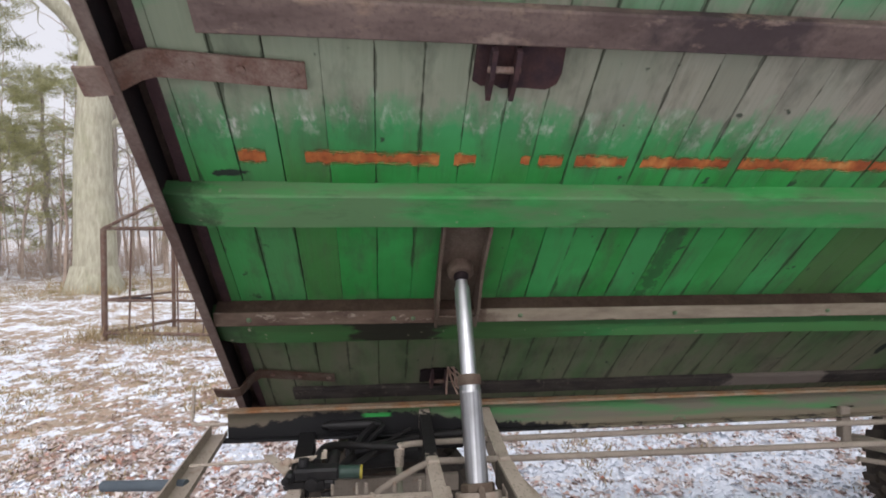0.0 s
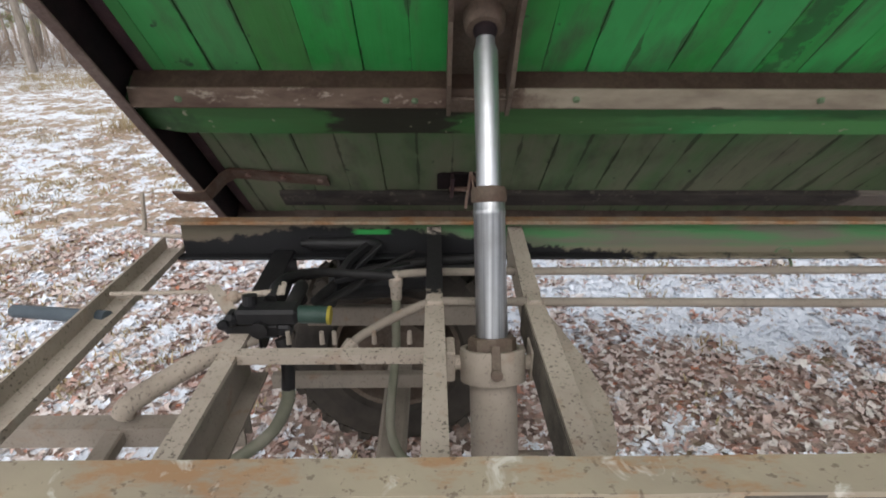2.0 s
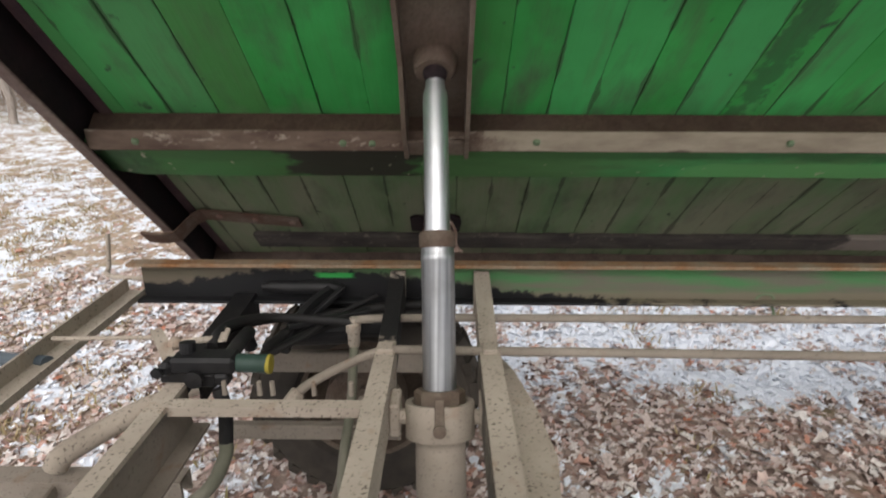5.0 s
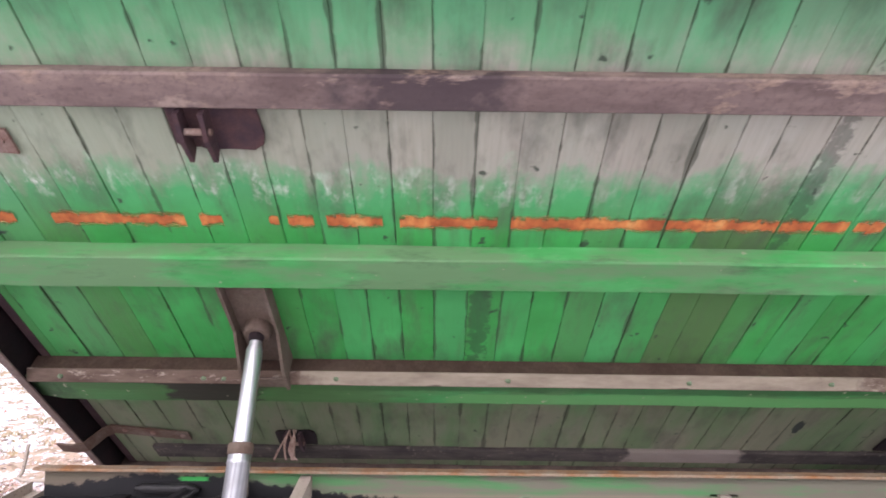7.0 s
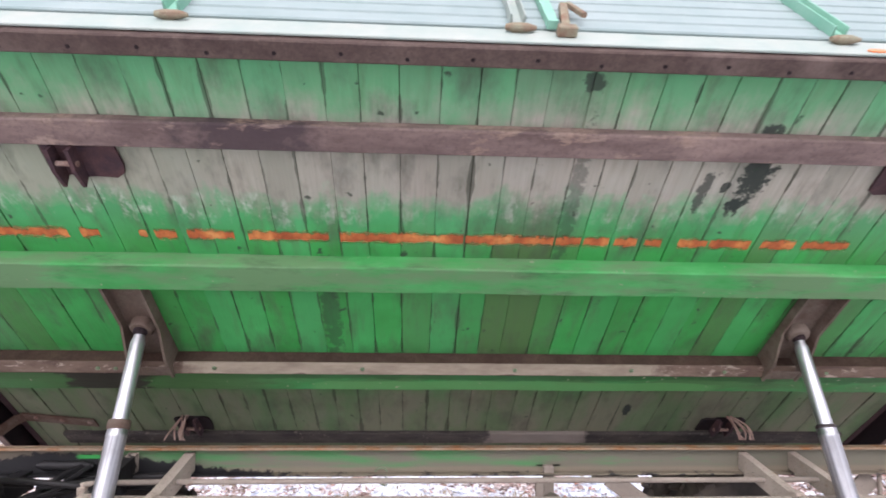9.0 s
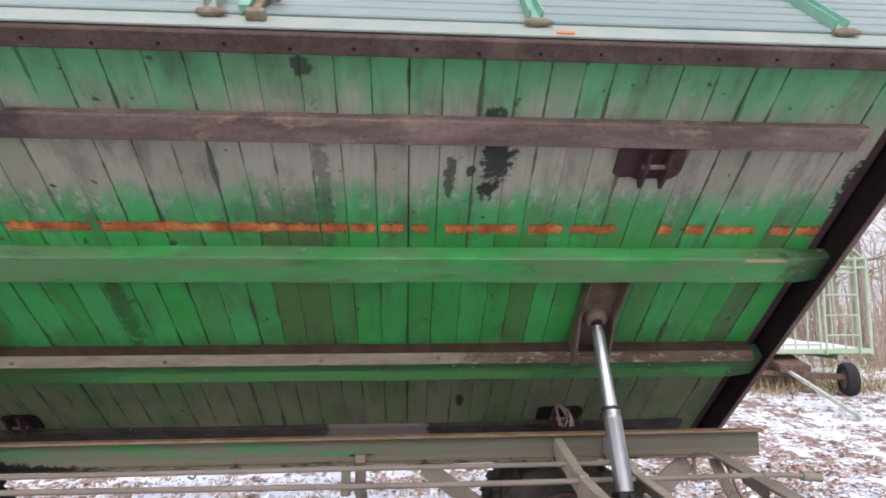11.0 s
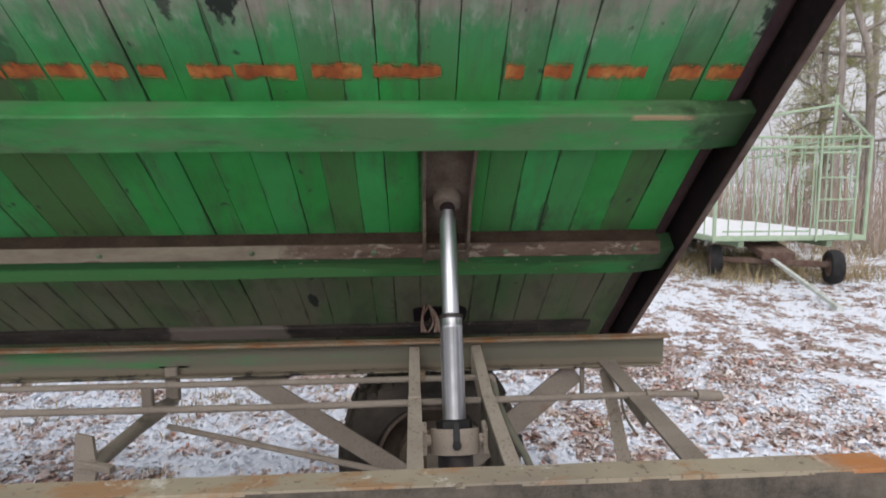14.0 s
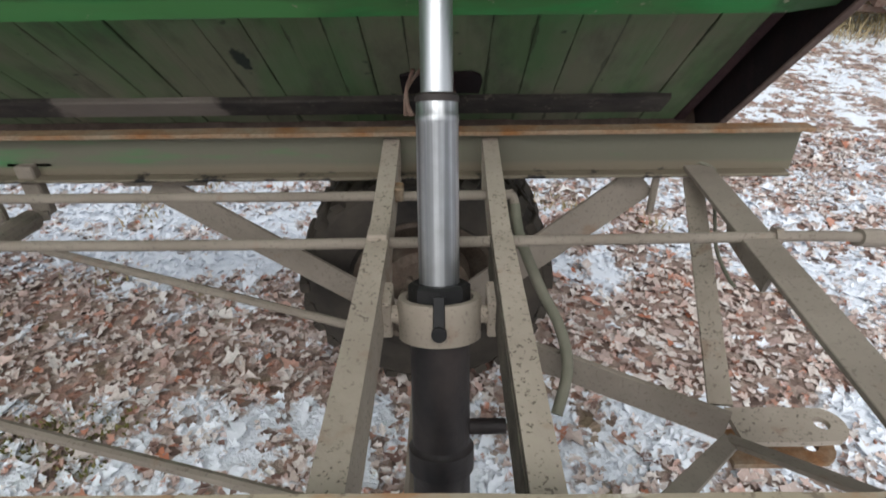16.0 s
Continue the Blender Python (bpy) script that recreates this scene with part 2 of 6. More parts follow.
def rust_steel(name, base, rust, amount=0.5, rough=0.75, scale=1.0, mud=(0.20, 0.165, 0.125), mud_amount=0.3):
    """Old steel: paint or mill scale, rust blotches, dried mud, pits."""
    m = Nodes(name, rough, 0.0)
    big = m.noise(5 * scale, 6, 0.62)
    fine = m.noise(48 * scale, 5, 0.65)
    col = m.mix(m.ramp(big, [(0.5 - amount * 0.3, 0.0), (0.72 - amount * 0.15, 1.0)]), base, rust)
    col = m.mix(m.ramp(fine, [(0.40, 0.0), (0.75, 0.55)]), col, tuple(c * 0.35 for c in rust))
    col = m.mix(m.ramp(m.noise(2.4 * scale, 5, 0.7), [(0.62 - mud_amount * 0.5, 0.0), (0.72, mud_amount + 0.3)]), col, mud)
    return m.done(col, m.math("ADD", fine, big), 0.4, 0.004)


def worn_flange():
    """The near rail's top: dried mud and old paint, rubbed white in places, rust breaking through."""
    m = Nodes("mud_rubbed_flange", 0.85)
    col = m.mix(m.ramp(m.noise(3.0, 4, 0.6), [(0.35, 0.0), (0.65, 1.0)]), (0.33, 0.285, 0.205), (0.25, 0.215, 0.165))
    col = m.mix(m.ramp(m.noise(5.5, 6, 0.65, m.scaled(m.coord, 1, 2, 1)), [(0.50, 0.0), (0.60, 0.85)]), col, (0.30, 0.170, 0.085))
    col = m.mix(m.ramp(m.noise(7.0, 5, 0.7, m.warp(m.coord, 6, 0.2)), [(0.58, 0.0), (0.66, 0.9)]), col, (0.52, 0.49, 0.43))
    col = m.mix(m.ramp(m.noise(60, 3, 0.6), [(0.60, 0.0), (0.68, 0.6)]), col, (0.09, 0.065, 0.05))
    rust = m.math("ADD", m.span(m.axis(m.coord, 0), 3.75, 4.0), m.math("MULTIPLY", m.math("SUBTRACT", m.noise(8, 4, 0.6), 0.5), 1.4))
    col = m.mix(m.ramp(rust, [(0.5, 0.0), (0.8, 0.8)]), col, (0.40, 0.155, 0.045))
    return m.done(col, m.noise(45, 4, 0.6), 0.35, 0.003)


def stringer_paint():
    """Purple-brown primer, gone dark in stretches, scraped pale in ragged patches and along the edges."""
    m = Nodes("scraped_primer_stringer", 0.72)
    x, s = m.axis(m.coord, 0), m.axis(m.coord, 1)
    col = m.mix(m.ramp(m.noise(1.0, 5, 0.6, m.scaled(m.coord, 3, 9, 9)), [(0.35, 0.0), (0.65, 1.0)]), (0.110, 0.077, 0.069), (0.225, 0.165, 0.142))
    dark = m.math("SUBTRACT", 1.0, m.math("DIVIDE", m.math("ABSOLUTE", m.math("SUBTRACT", x, 0.65)), 0.30))
    dark = m.math("ADD", dark, m.math("MULTIPLY", m.math("SUBTRACT", m.noise(4, 5, 0.65), 0.5), 1.8))
    col = m.mix(m.ramp(dark, [(0.25, 0.0), (0.55, 0.85)]), col, (0.045, 0.032, 0.036))
    rim = m.math("DIVIDE", m.math("ABSOLUTE", m.math("SUBTRACT", s, 1.004)), 0.05)
    pale = m.math("ADD", m.math("MULTIPLY", rim, 0.10), m.noise(1.0, 6, 0.72, m.scaled(m.coord, 4.5, 12, 12)))
    col = m.mix(m.ramp(pale, [(0.63, 0.0), (0.71, 0.75)]), col, m.mix(m.noise(5, 3, 0.6), (0.31, 0.20, 0.13), (0.27, 0.225, 0.20)))
    fine = m.noise(60, 4, 0.65)
    col = m.mix(m.ramp(fine, [(0.5, 0.0), (0.75, 0.5)]), col, (0.05, 0.035, 0.033))
    return m.done(col, m.math("ADD", fine, pale), 0.4, 0.003)


def near_black_stringer():
    """The lowest stringer: nearly black, one stretch scraped to pale mud."""
    m = Nodes("near_black_steel", 0.85)
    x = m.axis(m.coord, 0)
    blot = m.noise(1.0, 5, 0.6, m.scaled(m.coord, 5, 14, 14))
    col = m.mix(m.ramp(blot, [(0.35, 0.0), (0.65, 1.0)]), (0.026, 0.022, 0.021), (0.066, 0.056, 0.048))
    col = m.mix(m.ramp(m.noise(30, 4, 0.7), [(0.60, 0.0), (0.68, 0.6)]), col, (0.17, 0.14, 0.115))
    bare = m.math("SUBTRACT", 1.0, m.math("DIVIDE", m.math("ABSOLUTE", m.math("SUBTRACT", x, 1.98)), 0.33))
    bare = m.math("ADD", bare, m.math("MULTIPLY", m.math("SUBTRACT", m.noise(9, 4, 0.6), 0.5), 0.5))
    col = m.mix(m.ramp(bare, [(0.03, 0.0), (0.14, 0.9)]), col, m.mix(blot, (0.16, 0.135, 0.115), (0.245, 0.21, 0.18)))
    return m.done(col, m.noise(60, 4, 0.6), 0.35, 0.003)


def lip_paint():
    """The angle's lip: rubbed to tan along the middle of the bed, dark brown and flaking towards both ends."""
    m = Nodes("scuffed_tan_channel", 0.75)
    x, s = m.axis(m.coord, 0), m.axis(m.coord, 1)
    rag = m.noise(1.0, 6, 0.65, m.scaled(m.coord, 6, 22, 22))
    brown = m.mix(m.ramp(rag, [(0.35, 0.0), (0.65, 1.0)]), (0.060, 0.036, 0.026), (0.120, 0.085, 0.062))
    brown = m.mix(m.ramp(m.noise(1.0, 5, 0.7, m.scaled(m.coord, 9, 26, 20)), [(0.56, 0.0), (0.62, 0.8)]), brown, (0.270, 0.225, 0.180))
    tan = m.mix(m.ramp(rag, [(0.35, 0.0), (0.65, 1.0)]), (0.155, 0.125, 0.092), (0.235, 0.200, 0.150))
    mid = m.math("MULTIPLY", m.span(x, -0.1, 0.5), m.span(x, 2.7, 2.1))
    mid = m.math("ADD", mid, m.math("MULTIPLY", m.math("SUBTRACT", m.noise(7, 5, 0.7), 0.5), 1.2))
    low = m.math("ADD", m.span(s, -0.238, -0.252), m.math("MULTIPLY", m.math("SUBTRACT", rag, 0.62), 4.0))
    col = m.mix(m.ramp(mid, [(0.35, 0.0), (0.6, 1.0)]), brown, tan)
    col = m.mix(m.ramp(low, [(0.45, 0.0), (0.75, 0.8)]), col, (0.055, 0.036, 0.028))
    return m.done(col, m.math("ADD", m.noise(60, 4, 0.6), rag), 0.4, 0.003)


def mud_steel(name, grease=False, tone=1.0, fleck=1.0):
    """Frame members caked with pale dried mud, flecked with dark specks."""
    m = Nodes(name, 0.92)
    specks = m.ramp(m.noise(128, 2.5, 0.6), [(0.595, 0.0), (0.65, 0.72 * fleck)])
    where = m.ramp(m.noise(6, 3, 0.6), [(0.36, 0.25), (0.52, 1.0)])
    big = m.noise(4, 5, 0.6)
    col = m.mix(m.ramp(big, [(0.35, 0.0), (0.7, 1.0)]), tuple(c * tone for c in (0.400, 0.345, 0.285)), tuple(c * tone for c in (0.290, 0.245, 0.200)))
    col = m.mix(m.math("MULTIPLY", specks, where), col, (0.066, 0.052, 0.042))
    col = m.mix(m.ramp(m.noise(11, 4, 0.6), [(0.60, 0.0), (0.75, 0.5)]), col, (0.20, 0.095, 0.045))
    if grease:
        y = m.axis(m.coord, 1)
        black = m.math("SUBTRACT", 1.0, m.math("DIVIDE", m.math("ABSOLUTE", m.math("SUBTRACT", y, 0.41)), 0.25))
        black = m.math("ADD", black, m.math("MULTIPLY", m.math("SUBTRACT", m.noise(14, 5, 0.7), 0.5), 0.9))
        col = m.mix(m.ramp(black, [(0.28, 0.0), (0.36, 1.0)]), col, (0.012, 0.011, 0.011))
    return m.done(col, m.math("SUBTRACT", m.noise(40, 4, 0.6), m.math("MULTIPLY", specks, 0.8)), 0.5, 0.004)


def rail_paint():
    """The far rail: green paint gone grey, mud along the bottom, a ragged black tar stain round the pump."""
    m = Nodes("rail_green_paint", 0.7)
    x, z = m.axis(m.coord, 0), m.axis(m.coord, 2)
    streak = m.noise(1.0, 5, 0.6, m.scaled(m.coord, 3, 8, 22))
    grey = m.math("ADD", streak, m.span(x, 1.5, 2.8, 0.0, 0.20))
    col = m.mix(m.ramp(grey, [(0.35, 0.0), (0.62, 1.0)]), (0.060, 0.17, 0.065), (0.125, 0.118, 0.088))
    col = m.mix(m.span(x, 0.0, -0.50, 0.0, 0.9), col, m.mix(streak, (0.075, 0.055, 0.042), (0.15, 0.12, 0.09)))
    low = m.math("ADD", m.span(z, 0.832, 0.800), m.math("MULTIPLY", streak, 0.6))
    col = m.mix(m.ramp(low, [(0.5, 0.0), (0.9, 0.9)]), col, (0.165, 0.138, 0.100))
    # a long brush stroke of bright green above the pump
    stroke = m.math("MINIMUM", m.math("SUBTRACT", 1.0, m.math("DIVIDE", m.math("ABSOLUTE", m.math("ADD", x, 0.33)), 0.085)),
                    m.math("SUBTRACT", 1.0, m.math("DIVIDE", m.math("ABSOLUTE", m.math("SUBTRACT", z, 0.872)), 0.013)))
    stroke = m.math("ADD", stroke, m.math("MULTIPLY", m.math("SUBTRACT", m.noise(1.0, 4, 0.6, m.scaled(m.coord, 20, 20, 60)), 0.5), 0.8))
    top = m.ramp(m.span(x, -1.05, 0.75), [(0.0, 0.36), (0.12, 0.46), (0.25, 0.74), (0.40, 0.72), (0.50, 0.62), (0.69, 0.34), (0.91, 0.06), (1.0, -0.2)])
    tar = m.math("SUBTRACT", top, m.span(z, 0.785, 0.922))
    tar = m.math("ADD", tar, m.math("MULTIPLY", m.math("SUBTRACT", m.noise(11, 6, 0.7), 0.5), 0.75))
    col = m.mix(m.span(tar, -0.03, 0.03), col, (0.010, 0.010, 0.011))
    col = m.mix(m.ramp(stroke, [(0.20, 0.0), (0.45, 0.9)]), col, (0.030, 0.30, 0.065))
    return m.done(col, m.noise(60, 4, 0.6), 0.3, 0.003)


def chrome(name, lo, hi, rough):
    """Bright metal with lengthwise wear streaks and a film of dirt."""
    m = Nodes(name, rough, 1.0)
    turned = m.t.nodes.new("ShaderNodeMapping")
    m.put(turned.inputs["Vector"], m.coord)
    turned.inputs["Rotation"].default_value = (radians(22.0), 0, 0)
    lines = m.noise(1.0, 3, 0.6, m.scaled(turned.outputs[0], 90, 90, 0.8))
    film = m.noise(9, 4, 0.6)
    col = m.mix(m.ramp(lines, [(0.35, 0.0), (0.68, 1.0)]), (lo, lo * 1.03, lo * 1.07), (hi, hi * 1.02, hi * 1.05))
    col = m.mix(m.ramp(film, [(0.45, 0.0), (0.75, 0.45)]), col, (lo * 0.8, lo * 0.78, lo * 0.74))
    return m.done(col, lines, 0.03, 0.001, m.span(film, 0.3, 0.7, rough - 0.06, rough + 0.12))


def plain(name, a, b, rough=0.8, scale=8.0, bump=0.3, metal=0.0):
    m = Nodes(name, rough, metal)
    n = m.noise(scale, 5, 0.6)
    return m.done(m.mix(m.ramp(n, [(0.3, 0.0), (0.7, 1.0)]), a, b), m.noise(scale * 7, 4, 0.6), bump, 0.004)


def snow_mask(m, pos):
    """Where the thin snow lies: patchy everywhere, little under the tipped bed, more out in the open."""
    x, y = m.axis(pos, 0), m.axis(pos, 1)
    patch = m.math("ADD", m.math("MULTIPLY", m.noise(6.0, 6, 0.65, pos), 0.75), m.math("MULTIPLY", m.noise(1.1, 3, 0.5, pos), 0.35))
    lee = m.math("MULTIPLY", m.span(y, 0.58, 0.70), m.span(y, 1.50, 1.20))
    lee = m.math("MULTIPLY", lee, m.math("MULTIPLY", m.span(x, -1.6, -0.6), m.span(x, 5.0, 4.2)))
    lee = m.math("MULTIPLY", lee, m.span(x, 0.8, 1.8, 0.066, 0.095))
    away = m.math("ADD", m.span(x, 3.6, 9.0, -0.042, -0.016), m.span(x, -0.6, -2.5, -0.010, -0.006))
    away = m.math("ADD", away, m.span(y, 0.70, 0.50, 0.004, 0.040))
    away = m.math("ADD", away, m.span(y, 2.0, 6.0, 0.0, 0.012))
    away = m.math("ADD", away, m.math("MULTIPLY", m.span(y, 1.25, 1.6, 0.0, 0.072), m.math("MULTIPLY", m.span(x, -1.0, 0.2), m.span(x, 4.2, 3.0))))
    return m.math("ADD", m.math("SUBTRACT", patch, lee), away)


def ground_material():
    m = Nodes("snowy_leaf_litter", 0.9)
    pos = m.world_coord()
    bent = m.warp(pos, 30.0, 0.03)
    cell = m.cells(24, bent)
    spot = m.cells(24, bent, "Position")
    pick = m.axis(cell, 0)
    leaf = m.ramp(pick, [(0.0, (0.110, 0.074, 0.062)), (0.25, (0.25, 0.185, 0.155)), (0.45, (0.41, 0.320, 0.275)),
                         (0.62, (0.33, 0.170, 0.125)), (0.8, (0.48, 0.395, 0.34)), (1.0, (0.29, 0.215, 0.175))])
    leaf = m.mix(m.ramp(m.noise(30, 4, 0.6, pos), [(0.40, 0.0), (0.75, 0.7)]), leaf, (0.13, 0.090, 0.075))
    leaf = m.mix(m.math("MULTIPLY", m.span(m.axis(pos, 0), -1.4, -3.2), 0.4), leaf, m.mix(pick, (0.40, 0.32, 0.19), (0.50, 0.42, 0.29)))
    moss = m.ramp(m.noise(2.3, 4, 0.6, pos), [(0.60, 0.0), (0.70, 0.6)])
    leaf = m.mix(moss, leaf, (0.20, 0.165, 0.075))
    cover = m.math("ADD", m.math("MULTIPLY", snow_mask(m, spot), 0.65), m.math("MULTIPLY", snow_mask(m, bent), 0.35))
    cover = m.math("ADD", cover, m.math("MULTIPLY", m.math("SUBTRACT", m.axis(cell, 1), 0.5), 0.07))
    snow = m.ramp(cover, [(0.505, 0.0), (0.535, 1.0)])
    col = m.mix(snow, leaf, m.mix(m.noise(14, 3, 0.5, pos), (0.72, 0.765, 0.83), (0.81, 0.845, 0.895)))
    h = m.math("ADD", m.math("MULTIPLY", snow, 0.8), m.math("MULTIPLY", m.cells(24, bent, "Distance"), 0.7))
    return m.done(col, m.math("ADD", h, m.noise(40, 3, 0.6, pos)), 0.6, 0.02)


def leaf_material():
    m = Nodes("dead_leaves", 0.75)
    pos = m.world_coord()
    col = m.ramp(m.island(), [(0.0, (0.19, 0.115, 0.098)), (0.14, (0.45, 0.355, 0.320)), (0.32, (0.62, 0.540, 0.500)), (0.52, (0.76, 0.720, 0.685)),
                              (0.68, (0.46, 0.180, 0.105)), (0.73, (0.65, 0.585, 0.540)), (0.90, (0.48, 0.325, 0.285)), (1.0, (0.80, 0.780, 0.750))])
    col = m.mix(m.ramp(m.noise(60, 3, 0.6, pos), [(0.45, 0.0), (0.75, 0.3)]), col, (0.15, 0.105, 0.085))
    frost = m.ramp(m.math("ADD", snow_mask(m, pos), m.math("MULTIPLY", m.math("SUBTRACT", m.math("FRACT", m.math("MULTIPLY", m.island(), 91.7)), 0.5), 0.17)), [(0.515, 0.0), (0.555, 1.0)])
    col = m.mix(frost, col, (0.80, 0.84, 0.90))
    return m.done(col, m.noise(90, 3, 0.6, pos), 0.3, 0.003)


def island_colours(name, stops, rough=0.8):
    m = Nodes(name, rough)
    pos = m.world_coord()
    col = m.ramp(m.island(), stops)
    return m.done(m.mix(m.ramp(m.noise(5, 3, 0.6, pos), [(0.35, 0.0), (0.7, 0.35)]), col, (0.05, 0.05, 0.035)))


def needle_material():
    """Thin needles that let some light through."""
    mat = island_colours("pine_needles", [(0.0, (0.245, 0.255, 0.120)), (0.5, (0.345, 0.350, 0.180)), (1.0, (0.430, 0.425, 0.240))])
    nodes, links = mat.node_tree.nodes, mat.node_tree.links
    glow = nodes.new("ShaderNodeBsdfTranslucent")
    glow.inputs["Color"].default_value = (0.50, 0.50, 0.28, 1)
    both = nodes.new("ShaderNodeMixShader")
    both.inputs[0].default_value = 0.5
    links.new(nodes["Principled BSDF"].outputs[0], both.inputs[1])
    links.new(glow.outputs[0], both.inputs[2])
    links.new(both.outputs[0], nodes["Material Output"].inputs["Surface"])
    return mat


def bark(name, a, b, moss=0.0):
    m = Nodes(name, 0.92)
    ridge = m.noise(1.0, 6, 0.65, m.scaled(m.coord, 14, 14, 3))
    col = m.mix(m.ramp(ridge, [(0.35, 0.0), (0.65, 1.0)]), a, b)
    col = m.mix(m.ramp(m.noise(1.6, 4, 0.6), [(0.5, 0.0), (0.7, 0.25 + moss)]), col, (0.20, 0.22, 0.11))
    return m.done(col, ridge, 0.7, 0.03)


def rust_mark():
    """Rust and old orange paint, rubbed through in places, with a ragged edge."""
    m = Nodes("orange_rust_stripe", 0.85)
    s = m.axis(m.coord, 1)
    big = m.noise(1.0, 3, 0.6, m.scaled(m.coord, 11, 5, 5))
    fine = m.noise(55, 4, 0.65)
    col = m.ramp(big, [(0.30, (0.24, 0.060, 0.022)), (0.48, (0.42, 0.130, 0.040)), (0.60, (0.55, 0.215, 0.065)), (0.72, (0.62, 0.36, 0.13))])
    col = m.mix(m.ramp(fine, [(0.45, 0.0), (0.75, 0.6)]), col, (0.20, 0.055, 0.022))
    off = m.math("DIVIDE", m.math("ABSOLUTE", m.math("SUBTRACT", s, 0.541)), 0.033)
    keep = m.math("SUBTRACT", 1.20, m.math("MULTIPLY", off, 1.1))
    keep = m.math("ADD", keep, m.math("MULTIPLY", m.math("SUBTRACT", m.noise(34, 4, 0.65), 0.5), 1.6))
    keep = m.math("ADD", keep, m.math("MULTIPLY", m.math("SUBTRACT", m.noise(1.0, 2, 0.5, m.scaled(m.coord, 9, 2, 2)), 0.45), 1.0))
    m.put(m.bsdf.inputs["Alpha"], m.ramp(keep, [(0.22, 0.0), (0.85, 0.92)]))
    return m.done(col, fine, 0.3, 0.002)


PLANK = plank_paint()
BEAM_GREEN, BEAM_LOW = beam_paint("green_beam_paint"), beam_paint("stained_green_beam_paint", 1.0)
STRINGER = stringer_paint()
LIP = lip_paint()
ANGLE = rust_steel("dark_brown_angle_steel", (0.068, 0.043, 0.029), (0.040, 0.021, 0.015), 0.5, 0.75, 2.0, (0.10, 0.07, 0.053), 0.2)
LOW_STRINGER = near_black_stringer()
DARK_STEEL = rust_steel("dark_rusted_steel", (0.010, 0.007, 0.008), (0.020, 0.010, 0.011), 0.4, 0.85, 1.5, (0.05, 0.03, 0.028), 0.1)
END_ANGLE = rust_steel("purple_brown_angle", (0.040, 0.022, 0.026), (0.065, 0.034, 0.036), 0.5, 0.75, 2.5, (0.09, 0.06, 0.055), 0.15)
RIM_STEEL = rust_steel("brown_edge_steel", (0.100, 0.071, 0.058), (0.060, 0.039, 0.033), 0.5, 0.75, 2.0, (0.17, 0.13, 0.11), 0.2)
FLANGE = rust_steel("brown_flange_steel", (0.155, 0.112, 0.095), (0.105, 0.066, 0.055), 0.5, 0.75, 2.5, (0.22, 0.18, 0.155), 0.25)
STRAP = rust_steel("rusty_strap_iron", (0.25, 0.182, 0.150), (0.155, 0.082, 0.062), 0.5, 0.85, 3.0, (0.29, 0.235, 0.20), 0.25)
LOW_STRAP = rust_steel("dull_strap_iron", (0.120, 0.088, 0.066), (0.085, 0.042, 0.028), 0.5, 0.85, 3.0, (0.17, 0.135, 0.11), 0.2)
PLATE = rust_steel("dark_bracket_iron", (0.040, 0.024, 0.030), (0.080, 0.040, 0.038), 0.4, 0.8, 3.0, (0.11, 0.075, 0.07), 0.1)
BRACKET = rust_steel("cylinder_bracket_steel", (0.120, 0.095, 0.070), (0.085, 0.052, 0.038), 0.45, 0.7, 2.5, (0.20, 0.165, 0.135), 0.3)
TOP_RUST = rust_steel("rusted_top_flange", (0.26, 0.205, 0.145), (0.25, 0.115, 0.045), 0.50, 0.85, 2.0, (0.25, 0.215, 0.165), 0.25)
NEAR_TOP = worn_flange()
MUD, MUD_GREASE = mud_steel("mud_caked_steel"), mud_steel("mud_and_grease_steel", True)
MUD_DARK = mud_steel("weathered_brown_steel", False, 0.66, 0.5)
MUD_GREY = mud_steel("grey_muddy_barrel", False, 0.82, 0.45)
TYRE = plain("muddy_tyre_rubber", (0.018, 0.016, 0.015), (0.080, 0.067, 0.054), 0.9, 4)
RAIL = rail_paint()
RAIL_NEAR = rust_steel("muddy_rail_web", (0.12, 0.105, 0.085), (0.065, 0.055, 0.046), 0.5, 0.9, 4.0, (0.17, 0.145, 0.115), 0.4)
CHROME, STAGE_METAL = chrome("rod_chrome", 0.50, 0.62, 0.40), chrome("worn_stage_chrome", 0.30, 0.60, 0.38)
BLACK = plain("black_greased_steel", (0.008, 0.008, 0.009), (0.020, 0.019, 0.019), 0.5, 12)
BARREL_BLACK = plain("black_barrel_paint", (0.012, 0.011, 0.012), (0.040, 0.032, 0.030), 0.5, 10)
RUBBER = plain("tyre_rubber", (0.022, 0.021, 0.020), (0.095, 0.082, 0.068), 0.88, 6)
TREAD_RIM = rust_steel("muddy_wheel_disc", (0.14, 0.115, 0.09), (0.085, 0.055, 0.042), 0.5, 0.85, 2.5)
HOSE = plain("grey_green_hose", (0.115, 0.12, 0.085), (0.19, 0.18, 0.14), 0.7, 9)
HOSE_DARK = plain("black_hose", (0.008, 0.008, 0.009), (0.024, 0.022, 0.021), 0.6, 9)
BLUE_PIPE = plain("blue_grey_pipe", (0.050, 0.065, 0.080), (0.085, 0.105, 0.12), 0.55, 8)
CAP_GREEN = plain("green_valve_cap", (0.016, 0.038, 0.028), (0.040, 0.065, 0.055), 0.5, 14)
YELLOW = plain("yellow_band", (0.30, 0.24, 0.03), (0.16, 0.13, 0.03), 0.6, 20)
WIRE = plain("green_tie_wire", (0.10, 0.16, 0.085), (0.15, 0.17, 0.11), 0.6, 20)
WALL_METAL = plain("pale_green_side_board", (0.190, 0.258, 0.245), (0.245, 0.305, 0.292), 0.5, 4, 0.1)
